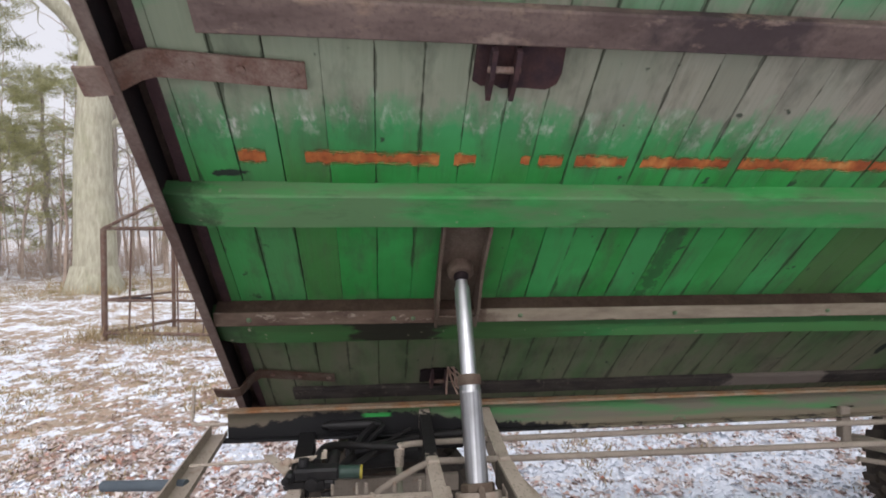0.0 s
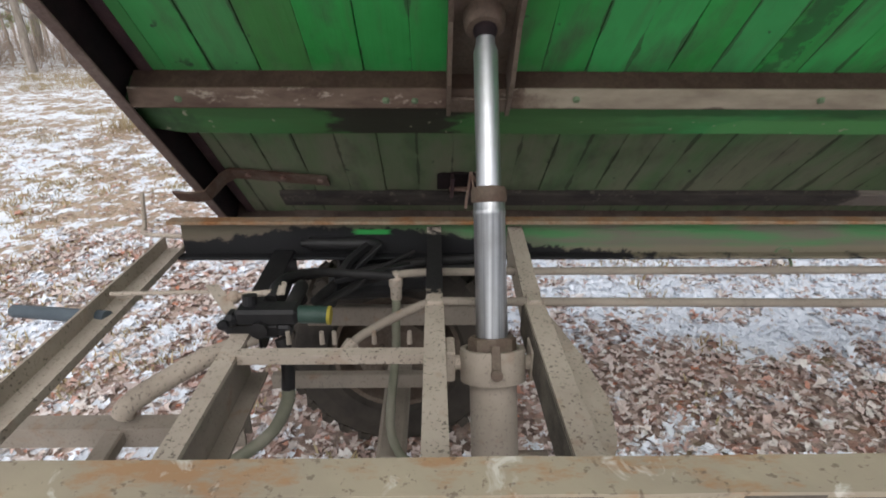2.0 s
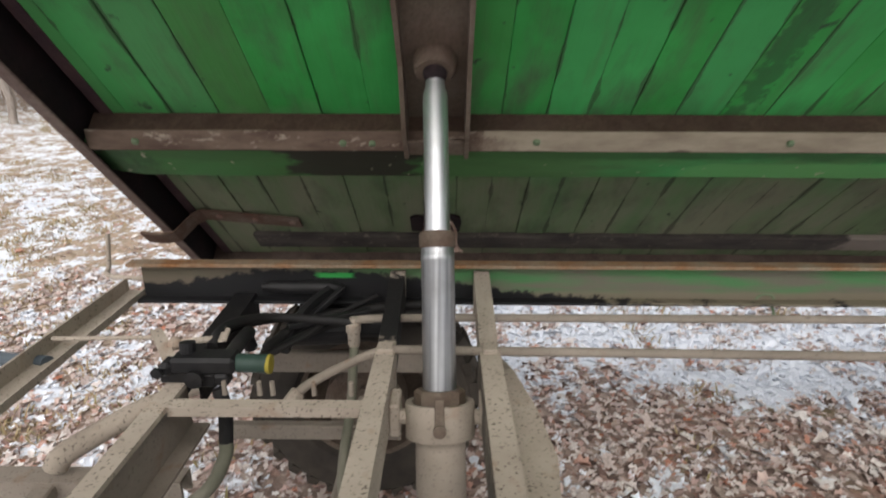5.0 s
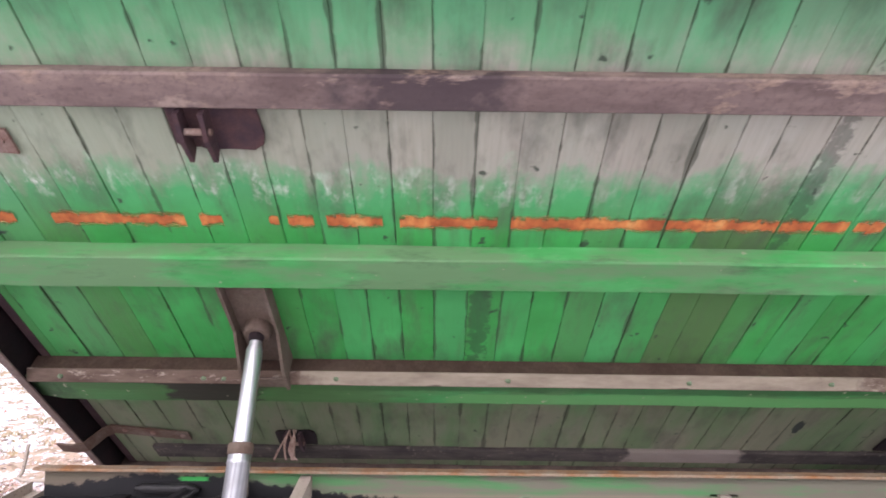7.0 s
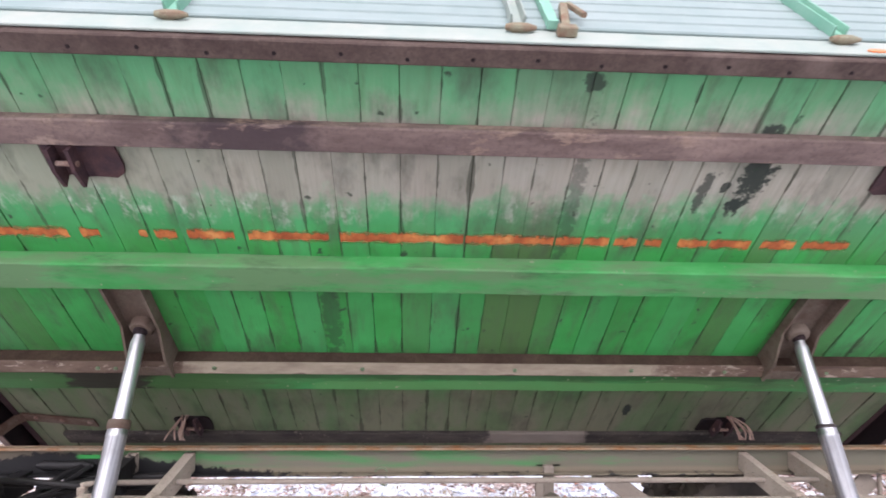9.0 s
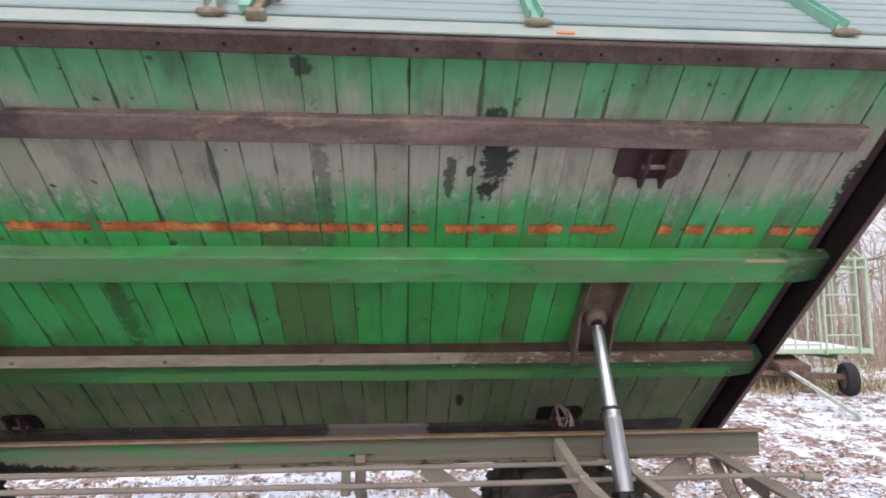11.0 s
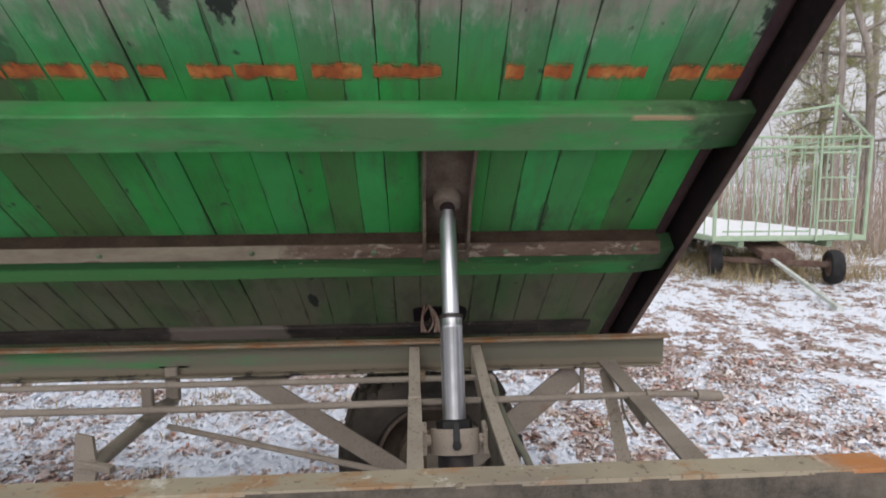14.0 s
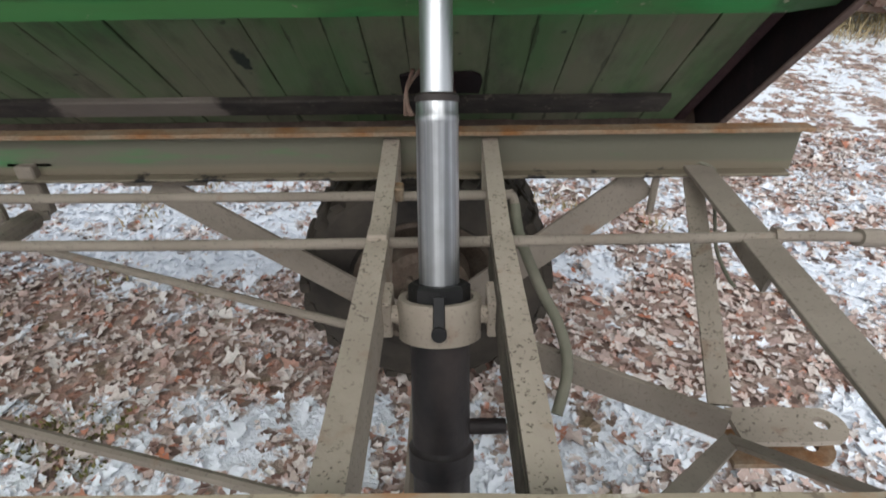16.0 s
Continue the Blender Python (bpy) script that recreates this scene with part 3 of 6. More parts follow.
WALL_TRIM = plain("grey_green_hinge_strip", (0.24, 0.31, 0.275), (0.33, 0.355, 0.315), 0.55, 6, 0.2)
WALL_POST = plain("green_wall_post", (0.15, 0.36, 0.26), (0.22, 0.42, 0.32), 0.5, 8, 0.2)
KNUCKLE = rust_steel("weathered_hinge_iron", (0.25, 0.25, 0.17), (0.19, 0.11, 0.07), 0.5, 0.8, 5.0)
STRIPE = rust_mark()
REFLECTOR = plain("orange_reflector", (0.55, 0.16, 0.05), (0.62, 0.22, 0.08), 0.35, 20)
GROUND = ground_material()
LEAVES = leaf_material()
GRASS = island_colours("dry_grass", [(0.0, (0.38, 0.28, 0.16)), (0.5, (0.47, 0.37, 0.22)), (0.8, (0.28, 0.24, 0.11)), (1.0, (0.52, 0.43, 0.28))])
MOSS = island_colours("green_moss", [(0.0, (0.13, 0.13, 0.035)), (0.6, (0.21, 0.20, 0.06)), (1.0, (0.28, 0.25, 0.10))])
# needles, pine bark and brush are paled: distance haze put into their colours
NEEDLES = needle_material()
OAK_BARK = bark("grey_green_bark", (0.30, 0.285, 0.215), (0.46, 0.445, 0.345), 0.10)
PINE_BARK = bark("pine_bark", (0.22, 0.185, 0.16), (0.37, 0.33, 0.295))
BRUSH = island_colours("bare_brush", [(0.0, (0.34, 0.255, 0.210)), (0.5, (0.44, 0.350, 0.290)), (1.0, (0.52, 0.44, 0.375))])
CAGE_RUST = rust_steel("rusted_cage_tube", (0.17, 0.125, 0.105), (0.12, 0.062, 0.045), 0.5, 0.85, 3.0)
# wagon green lightened so that haze shows in the colour
CAGE_GREEN = plain("haze_paled_green_tube", (0.30, 0.42, 0.27), (0.42, 0.51, 0.38), 0.55, 5)
WAGON_TYRE = plain("dark_wagon_tyre", (0.016, 0.016, 0.017), (0.035, 0.034, 0.034), 0.8, 8)
TOW_STEEL = plain("snow_dusted_tow_bar", (0.36, 0.40, 0.33), (0.62, 0.64, 0.62), 0.7, 9)
SNOW = plain("deck_snow", (0.80, 0.82, 0.85), (0.86, 0.87, 0.89), 0.8, 4)


# ---- mesh helpers ----
def part(name, bm, material, parent=None, label="", smooth=False):
    """Links a bmesh as one mesh object under a thing or a part."""
    data = bpy.data.meshes.new(name)
    bmesh.ops.recalc_face_normals(bm, faces=bm.faces)
    bm.to_mesh(data)
    bm.free()
    data.materials.append(material)
    if smooth:
        data.shade_smooth()
        data.set_sharp_from_angle(angle=radians(40))
    ob = new(name, data)
    ob.parent = parent
    return tagged(ob, label)


def raw(name, verts, faces, material, parent=None):
    data = bpy.data.meshes.new(name)
    data.from_pydata([tuple(v) for v in verts], [], faces)
    data.materials.append(material)
    ob = new(name, data)
    ob.parent = parent
    return ob


def box(bm, lo, hi, bevel=0.0):
    """A box between two corners, its edges eased."""
    lo, hi = Vector(lo), Vector(hi)
    made = bmesh.ops.create_cube(bm, size=1.0, matrix=Matrix.Translation((lo + hi) / 2) @ Matrix.Diagonal((*(hi - lo), 1)))
    if bevel:
        edges = {e for v in made["verts"] for e in v.link_edges}
        bmesh.ops.bevel(bm, geom=list(edges), offset=bevel, segments=1, affect="EDGES")
    return bm


def frame_at(a, b, up=(0, 0, 1)):
    d = (Vector(b) - Vector(a)).normalized()
    up = Vector(up)
    if abs(d.dot(up)) > 0.98:
        up = Vector((0, 1, 0))
    side = d.cross(up).normalized()
    return d, side, side.cross(d)


def sweep(bm, a, b, profile, up=(0, 0, 1)):
    """Extrudes a closed outline of (side, up) pairs from a to b."""
    d, side, top = frame_at(a, b, up)
    rings = [[bm.verts.new(Vector(p) + side * x + top * y) for x, y in profile] for p in (a, b)]
    n = len(profile)
    for k in range(n):
        bm.faces.new((rings[0][k], rings[0][(k + 1) % n], rings[1][(k + 1) % n], rings[1][k]))
    bm.faces.new(rings[0][::-1])
    bm.faces.new(rings[1])
    return bm


def bar(bm, a, b, w, h, up=(0, 0, 1)):
    e = min(w, h) * 0.12
    x, y = w / 2, h / 2
    return sweep(bm, a, b, [(-x + e, -y), (x - e, -y), (x, -y + e), (x, y - e), (x - e, y), (-x + e, y), (-x, y - e), (-x, -y + e)], up)


def channel(w, h, t):
    """A U outline that opens downwards, its top at 0."""
    x = w / 2
    return [(-x, 0), (x, 0), (x, -h), (x - t, -h), (x - t, -t), (-x + t, -t), (-x + t, -h), (-x, -h)]


def tube(bm, pts, r, seg=10, caps=True):
    """A round tube along a line of points; r is one radius or one for each point."""
    pts = [Vector(p) for p in pts]
    rs = r if isinstance(r, (list, tuple)) else [r] * len(pts)
    rings, side = [], None
    for k, p in enumerate(pts):
        d = (pts[min(k + 1, len(pts) - 1)] - pts[max(k - 1, 0)]).normalized()
        if side is None:
            side = d.orthogonal().normalized()
        side = (side - d * side.dot(d)).normalized()
        other = d.cross(side)
        rings.append([bm.verts.new(p + (side * math.cos(a) + other * math.sin(a)) * rs[k]) for a in (2 * math.pi * j / seg for j in range(seg))])
    for a, b in zip(rings, rings[1:]):
        for j in range(seg):
            bm.faces.new((a[j], a[(j + 1) % seg], b[(j + 1) % seg], b[j]))
    if caps:
        bm.faces.new(rings[0][::-1])
        bm.faces.new(rings[-1])
    return bm


def bend(pts, steps=5):
    """A smooth line through a few points."""
    pts = [Vector(p) for p in pts]
    out = []
    for k in range(len(pts) - 1):
        p0, p1, p2, p3 = pts[max(k - 1, 0)], pts[k], pts[k + 1], pts[min(k + 2, len(pts) - 1)]
        for j in range(steps):
            t = j / steps
            out.append(0.5 * (2 * p1 + (p2 - p0) * t + (2 * p0 - 5 * p1 + 4 * p2 - p3) * t * t + (3 * p1 - p0 - 3 * p2 + p3) * t ** 3))
    return out + [pts[-1]]


def lathe(bm, outline, origin, axis, seg=28):
    """Turns (radius, along) pairs round an axis."""
    axis = Vector(axis).normalized()
    side = axis.orthogonal().normalized()
    other = axis.cross(side)
    rings = [[bm.verts.new(Vector(origin) + axis * h + (side * math.cos(2 * math.pi * j / seg) + other * math.sin(2 * math.pi * j / seg)) * r)
              for j in range(seg)] for r, h in outline]
    for a, b in zip(rings, rings[1:]):
        for j in range(seg):
            bm.faces.new((a[j], a[(j + 1) % seg], b[(j + 1) % seg], b[j]))
    return bm


def plate(bm, pts, thick):
    """A flat plate with a free outline, thickened both ways."""
    pts = [Vector(p) for p in pts]
    nrm = (pts[1] - pts[0]).cross(pts[2] - pts[0]).normalized() * thick / 2
    a, b = [bm.verts.new(p + nrm) for p in pts], [bm.verts.new(p - nrm) for p in pts]
    bm.faces.new(a)
    bm.faces.new(b[::-1])
    for k in range(len(pts)):
        j = (k + 1) % len(pts)
        bm.faces.new((a[k], b[k], b[j], a[j]))
    return bm


def empty(name, m=None, parent=None):
    ob = new(name)
    ob.empty_display_size = 0.1
    if m is not None:
        ob.matrix_world = m
    ob.parent = parent
    return ob


B = bmesh.new


# ---- the ground: one sheet, a bank rising towards the wood ----
def lumps(x, y):
    return (0.010 * np.sin(7.1 * x + 1.3 * np.sin(3.3 * y)) * np.cos(6.3 * y + 0.7 * np.sin(4.1 * x))
            + 0.007 * np.sin(17.3 * x + 2.1 * y) * np.sin(15.1 * y - 3.7 * x) + 0.03 * np.sin(0.9 * x + 0.4) * np.sin(0.8 * y + 1.0))


def ground_z(x, y):
    x, y = np.asarray(x, float), np.asarray(y, float)
    rise = 0.010 * np.clip(x - 4.0, 0, 8) + 0.012 * np.clip(np.hypot(x, y) - 11.0, 0, 40)
    dip = 0.030 * np.exp(-((x - 2.6) / 1.6) ** 2 - ((y - 0.9) / 1.2) ** 2)
    return -0.112 + rise - dip + lumps(x, y)


def stretch(lo, hi, fine, far):
    near = np.arange(lo, hi + 1e-6, fine)
    steps = fine * 1.16 ** np.arange(1, 60)
    out = np.cumsum(steps)
    out = out[out < far]
    return np.concatenate([lo - out[::-1], near, hi + out])


gx, gy = stretch(-4.0, 8.0, 0.06, 900.0), stretch(-1.2, 5.0, 0.06, 900.0)
GX, GY = np.meshgrid(gx, gy)
gverts = np.stack([GX, GY, ground_z(GX, GY)], -1).reshape(-1, 3)
nx = len(gx)
gi = (np.arange(len(gy) - 1)[:, None] * nx + np.arange(nx - 1)[None, :]).reshape(-1)
gfaces = np.stack([gi, gi + 1, gi + 1 + nx, gi + nx], -1)
ground = raw("ground", gverts.tolist(), gfaces.tolist(), GROUND)
ground.data.shade_smooth()
tagged(ground, "snow-dusted leaf litter on a sloping woodland clearing", "ground", kind="structure")

# ---- the trailer ----
trailer = empty("tipping_trailer")
tagged(trailer, "old green tipping farm trailer with its wooden bed raised", "trailer")
SLOPE = radians(42.87)
SKEW = Matrix.Translation((0, 0.3826, 1.5395)) @ Matrix.Rotation(-0.0044, 4, "Z")
BED = SKEW @ Matrix(((1, 0, 0, 0), (0, -math.cos(SLOPE), -math.sin(SLOPE), 0), (0, math.sin(SLOPE), -math.cos(SLOPE), 0), (0, 0, 0, 1)))
X0, X1 = -1.030, 4.055         # outer faces of the bed's end channels
LOW, HIGH = -1.25, 1.345        # its lower and upper edges, along the slope

# the bed: x along the trailer, y up the slope, z out of the underside
bm = B()
box(bm, (X0 + 0.01, LOW, -0.052), (X1 - 0.01, HIGH, -0.044))
box(bm, (X0, LOW - 0.01, -0.05), (X1, LOW + 0.05, 0.05), 0.004)
bed = part("tipping_bed", bm, RIM_STEEL, trailer, "plank bed in a brown steel frame, tipped up")
bed.matrix_basis = BED

bm = B()
box(bm, (X0 - 0.03, HIGH - 0.064, -0.012), (X1 + 0.04, HIGH, 0.058), 0.005)
part("edge_channel", bm, RIM_STEEL, bed, "brown steel edge channel with bolt holes")
bm = B()
box(bm, (X1 + 0.012, HIGH - 0.066, -0.05), (X1 + 0.078, HIGH + 0.004, 0.061), 0.006)
part("corner_block", bm, STRAP, bed)
def end_box(x, side, near, far, s0, s1, z0, z1, bevel=0.0):
    """A box at a bed end, near and far counted inwards from its outer face; the ends draw in a little towards the top."""
    bm = box(B(), (min(x + side * near, x + side * far), s0, z0), (max(x + side * near, x + side * far), s1, z1), bevel)
    for v in bm.verts:
        v.co.x += side * 0.014 * (v.co.y - LOW)
    return bm


for x, side in ((X0, 1), (X1 - 0.012, -1)):
    # near-black web: the shade inside the open channel is put into its colour
    channel_web = part("end_channel", end_box(x, side, 0.0, 0.008, LOW, HIGH - 0.07, -0.05, 0.106), DARK_STEEL, bed, "rusted end channel, recess shade in its near-black colour")
    part("end_flange", end_box(x, side, -0.002, 0.034 if side > 0 else 0.022, LOW, HIGH - 0.068, 0.104, 0.112, 0.002), FLANGE, channel_web, "brown lower flange")
    part("end_angle", end_box(x, side, 0.050, 0.086, LOW, HIGH - 0.07, -0.04, 0.004, 0.002), END_ANGLE, channel_web, "purple-brown angle along the boards")


def long_beam(name, material, s0, s1, depth, x0, x1, label, wobble=0.0):
    """A beam that runs the length of the bed, with slightly uneven edges."""
    bm = B()
    steps = 44 if wobble else 1
    rings = []
    for k in range(steps + 1):
        x = x0 + (x1 - x0) * k / steps
        j = lambda a: wobble * noise.noise(Vector((x * 2.3, a * 7.0, s0)))
        e = 0.005
        cut = 0.018 if wobble and k in (0, steps) else 0.0
        rings.append([bm.verts.new((x, y, z)) for y, z in (
            (s0 + j(1), -0.002), (s0 + j(1), depth - e - cut), (s0 + e + j(2), depth + j(3) - cut), (s1 - e + j(4), depth + j(3) - cut), (s1 + j(5), depth - e - cut), (s1 + j(5), -0.002))])
    for a, b in zip(rings, rings[1:]):
        for i in range(6):
            bm.faces.new((a[i], a[(i + 1) % 6], b[(i + 1) % 6], b[i]))
    bm.faces.new(rings[0])
    bm.faces.new(rings[-1][::-1])
    return part(name, bm, material, bed, label)


long_beam("steel_stringer", STRINGER, 0.9545, 1.0545, 0.036, -0.770, 3.835, "brown primed steel stringer, paint scuffed")
long_beam("steel_stringer", LOW_STRINGER, -1.100, -0.988, 0.020, -0.775, 3.858, "near-black steel stringer near the hinge side")
long_beam("wooden_beam", BEAM_GREEN, 0.288, 0.434, 0.070, -1.000, 4.022, "thick bright green painted wooden beam", 0.004)
long_beam("wooden_beam", BEAM_LOW, -0.402, -0.249, 0.098, -1.016, 4.005, "green wooden beam with dark oil stains", 0.004)
bm = B()
box(bm, (-0.985, -0.232, 0.001), (3.935, -0.222, 0.072))
part("steel_angle", bm, ANGLE, bed, "dark brown steel angle beside the lower beam")
bm = B()
lip_rows = []
for k in range(51):
    x, e = -0.985 + 4.920 * k / 50, 0.0022 * noise.noise(Vector((k * 0.37, 2.0, 0.0)))
    lip_rows.append([bm.verts.new((x, s, z)) for s, z in ((-0.212 + e, 0.066), (-0.209 + e, 0.071), (-0.248 + e, 0.108), (-0.254 + e, 0.107), (-0.254 + e, 0.100))])
for a, b in zip(lip_rows, lip_rows[1:]):
    for i in range(5):
        bm.faces.new((a[i], a[(i + 1) % 5], b[(i + 1) % 5], b[i]))
bm.faces.new(lip_rows[0])
bm.faces.new(lip_rows[-1][::-1])
part("angle_lip", bm, LIP, bed, "scuffed tan lip of the steel angle")

# bolts along the steel angle and the edge channel, one mesh shared
bm = B()
lathe(bm, [(0.0, 0.009), (0.008, 0.008), (0.011, 0.003), (0.011, -0.002)], (0, 0, 0), (0, 0, 1), 8)
first_bolt = part("bolt", bm, WIRE, bed, "round bolt head with green paint")
first_bolt.location = (-0.847, -0.232, 0.091)
for x in (-0.262, -0.18, 0.279, 0.98, 1.72, 2.30, 2.775, 3.303, 3.826):
    ob = new("bolt", first_bolt.data)
    ob.parent, ob.location = bed, (x, -0.231 + 0.006 * math.sin(x * 9.0), 0.092)
bm = B()
lathe(bm, [(0.0, 0.002), (0.006, 0.002), (0.0075, -0.002)], (0, 0, 0), (0, 0, 1), 8)
first_hole = part("rivet", bm, DARK_STEEL, bed)
first_hole.location = (-0.95, HIGH - 0.040, 0.058)
for k in range(1, 26):
    ob = new("rivet", first_hole.data)
    ob.parent, ob.location = bed, (-0.95 + 0.195 * k, HIGH - 0.040 + 0.006 * math.sin(k * 2.1), 0.058)


def cylinder_bracket(x):
    bm = B()
    box(bm, (x - 0.082, -0.220, 0.002), (x + 0.082, 0.300, 0.014), 0.002)
    box(bm, (x - 0.082, -0.262, 0.106), (x + 0.082, -0.200, 0.114), 0.002)
    br = part("cylinder_bracket", bm, BRACKET, bed, "brown steel channel that holds the cylinder's head")
    for a, z in ((-0.090, 0.050), (0.078, 0.064)):
        bm = B()
        d = x + a + 0.006
        plate(bm, [(d, 0.298, 0.008), (d, 0.298, z), (d, 0.02, z), (d, -0.135, 0.118), (d, -0.268, 0.122), (d, -0.268, 0.106), (d, -0.206, 0.090), (d, -0.206, 0.008)], 0.012)
        part("bracket_side", bm, BRACKET, br)
    bm = B()
    lathe(bm, [(0.020, 0.010), (0.020, 0.044), (0.026, 0.060), (0.044, 0.058), (0.052, 0.048), (0.054, 0.010)], (x, 0.005, 0.0), (0, 0, 1), 22)
    part("ball_socket", bm, BRACKET, br, "round steel socket", True)


def hook_plate(x, s, w, prongs, flip=1, mat=PLATE):
    """A dark plate with ragged lower corners, two prongs and a cross pin."""
    bm = B()
    lo = lambda u, v: (x + u * w, s + flip * v, 0.006)
    plate(bm, [lo(0, 0.135), lo(0, 0.022), lo(0.10, 0.006), lo(0.26, 0.010), lo(0.34, 0.0), lo(0.60, 0.004), lo(0.86, 0.0), lo(0.97, 0.020), lo(1.0, 0.055), lo(0.97, 0.135)], 0.010)
    pl = part("hook_plate", bm, mat, bed, "dark rusted iron plate with two prongs")
    for dx in prongs:
        bm = B()
        d = x + dx
        plate(bm, [(d, s + flip * 0.135, 0.008), (d, s + flip * 0.135, 0.052), (d, s + flip * 0.055, 0.062), (d, s - flip * 0.020, 0.046), (d, s + flip * 0.006, 0.008)], 0.014)
        part("prong", bm, PLATE, pl)
    bm = B()
    tube(bm, [(x + prongs[0] - 0.012, s + flip * 0.075, 0.040), (x + prongs[1] + 0.012, s + flip * 0.075, 0.040)], 0.010, 8)
    part("cross_pin", bm, STRAP, pl)


for x in (0.0, 3.06):
    cylinder_bracket(x)
hook_plate(-0.050, 0.812, 0.255, (0.045, 0.112))
hook_plate(2.935, 0.806, 0.265, (0.103, 0.186))
hook_plate(-0.115, -0.822, 0.20, (0.06, 0.13), -1, DARK_STEEL)
hook_plate(2.925, -0.822, 0.27, (0.09, 0.17), -1, DARK_STEEL)


def end_strap(s, x_in, w, skew, out, mat=STRAP):
    """A flat strap screwed to the planks, cranked out over the end channel and a little askew."""
    path = [(x_in, 0.006), (-0.91, 0.006), (-0.94, 0.030), (-0.985, 0.106), (-1.030, 0.121), (out, 0.121)]
    at = lambda x: s + skew * (x_in - x) / (x_in - out)
    bm = B()
    top = [[bm.verts.new((x, at(x) + d, z + o)) for d, o in ((-w / 2, 0), (w / 2, 0), (w / 2, 0.009), (-w / 2, 0.009))] for x, z in path]
    for a, b in zip(top, top[1:]):
        for i in range(4):
            bm.faces.new((a[i], a[(i + 1) % 4], b[(i + 1) % 4], b[i]))
    bm.faces.new(top[0])
    bm.faces.new(top[-1])
    st = part("end_strap", bm, mat, bed, "rusty flat iron strap with bolt heads")
    for x in (x_in - 0.03, x_in - 0.17, x_in - 0.30):
        bm = B()
        lathe(bm, [(0.0, 0.008), (0.012, 0.006), (0.014, 0.0)], (x, at(x) + 0.005, 0.014), (0, 0, 1), 8)
        part("strap_bolt", bm, STRAP, st)


end_strap(0.832, -0.515, 0.080, 0.034, -1.050)
end_strap(-0.885, -0.552, 0.072, 0.100, -1.095, LOW_STRAP)

# rust marks where a strip of flats once lay across the boards
rng = random.Random(5)
MARKS = [(-0.743, -0.66), (-0.540, -0.330), (-0.332, -0.115), (-0.066, 0.005), (0.155, 0.185), (0.215, 0.297), (0.34, 0.518), (0.573, 0.886),
         (0.93, 1.42), (1.428, 1.785), (1.794, 1.896), (1.908, 2.011), (2.034, 2.126), (2.16, 2.229), (2.299, 2.42), (2.43, 2.601), (2.648, 2.79),
         (2.823, 3.02), (3.21, 3.265), (3.324, 3.408), (3.455, 3.632), (3.707, 3.80), (3.82, 3.925)]
for a, b in MARKS:
    a, b = a * 1.0035 - 0.007, b * 1.0035 - 0.007
    bm = B()
    n = max(3, int((b - a) / 0.02))
    thin = 0.6 if b - a < 0.05 else 1.0
    up = [(a + (b - a) * k / n, 0.541 + thin * (0.036 * min(1, 0.8 + 0.4 * min(k, n - k)) + rng.uniform(-0.004, 0.003))) for k in range(n + 1)]
    dn = [(a + (b - a) * k / n, 0.541 - thin * (0.036 * min(1, 0.8 + 0.4 * min(k, n - k)) + rng.uniform(-0.004, 0.003))) for k in range(n + 1)]
    v1, v2 = [bm.verts.new((x, y, 0.0022)) for x, y in up], [bm.verts.new((x, y, 0.0022)) for x, y in dn]
    for k in range(n):
        bm.faces.new((v1[k], v1[k + 1], v2[k + 1], v2[k]))
    part("rust_mark", bm, STRIPE, bed, "orange rust mark on the boards")

# ---- the side wall along the raised edge ----
bm = B()
box(bm, (X0 - 0.02, HIGH + 0.003, -0.060), (X1 + 0.03, HIGH + 0.012, 0.034), 0.002)
wall = part("side_wall", bm, WALL_TRIM, trailer, "pale green ribbed metal side wall")
wall.matrix_basis = BED
bm = B()
box(bm, (X0 - 0.01, HIGH - 0.004, -0.69), (X1 + 0.02, HIGH + 0.001, -0.061))
part("wall_sheet", bm, WALL_TRIM, wall)
for k in range(8):
    bm = B()
    z = -0.063 - 0.078 * k
    box(bm, (X0 - 0.01, HIGH + 0.002, z - 0.068), (X1 + 0.02, HIGH + 0.022, z), 0.005)
    part("rib", bm, WALL_METAL, wall)
for x in (0.49, 1.53, 2.555, 3.60, -0.55):
    bm = B()
    sweep(bm, (x, HIGH + 0.020, -0.07), (x, HIGH + 0.020, -0.68), [(-0.024, 0.0), (-0.024, 0.034), (-0.019, 0.034), (-0.015, 0.010), (0.015, 0.010), (0.019, 0.034), (0.024, 0.034), (0.024, 0.0)], (0, 1, 0))
    part("wall_post", bm, WALL_TRIM if x == 1.53 else WALL_POST, wall)
    bm = B()
    tube(bm, [(x - 0.040, HIGH + 0.026, -0.040), (x - 0.015, HIGH + 0.026, -0.040), (x + 0.025, HIGH + 0.026, -0.040), (x + 0.055, HIGH + 0.026, -0.040)], [0.009, 0.014, 0.014, 0.006], 10)
    box(bm, (x - 0.022, HIGH + 0.008, -0.052), (x + 0.016, HIGH + 0.030, -0.032), 0.003)
    part("hinge", bm, KNUCKLE, wall, "weathered iron hinge knuckle")
bm = B()
sweep(bm, (1.635, HIGH + 0.020, -0.05), (1.635, HIGH + 0.020, -0.68), [(-0.016, 0.0), (-0.016, 0.026), (0.016, 0.026), (0.016, 0.0)], (0, 1, 0))
part("wall_post", bm, WALL_POST, wall)
bm = B()
bar(bm, (1.67, HIGH + 0.03, -0.02), (1.69, HIGH + 0.045, -0.19), 0.026, 0.022, (0, 1, 0))
box(bm, (1.645, HIGH + 0.012, -0.035), (1.705, HIGH + 0.045, -0.005), 0.004)
bar(bm, (1.705, HIGH + 0.05, -0.19), (1.735, HIGH + 0.055, -0.08), 0.016, 0.016, (0, 1, 0))
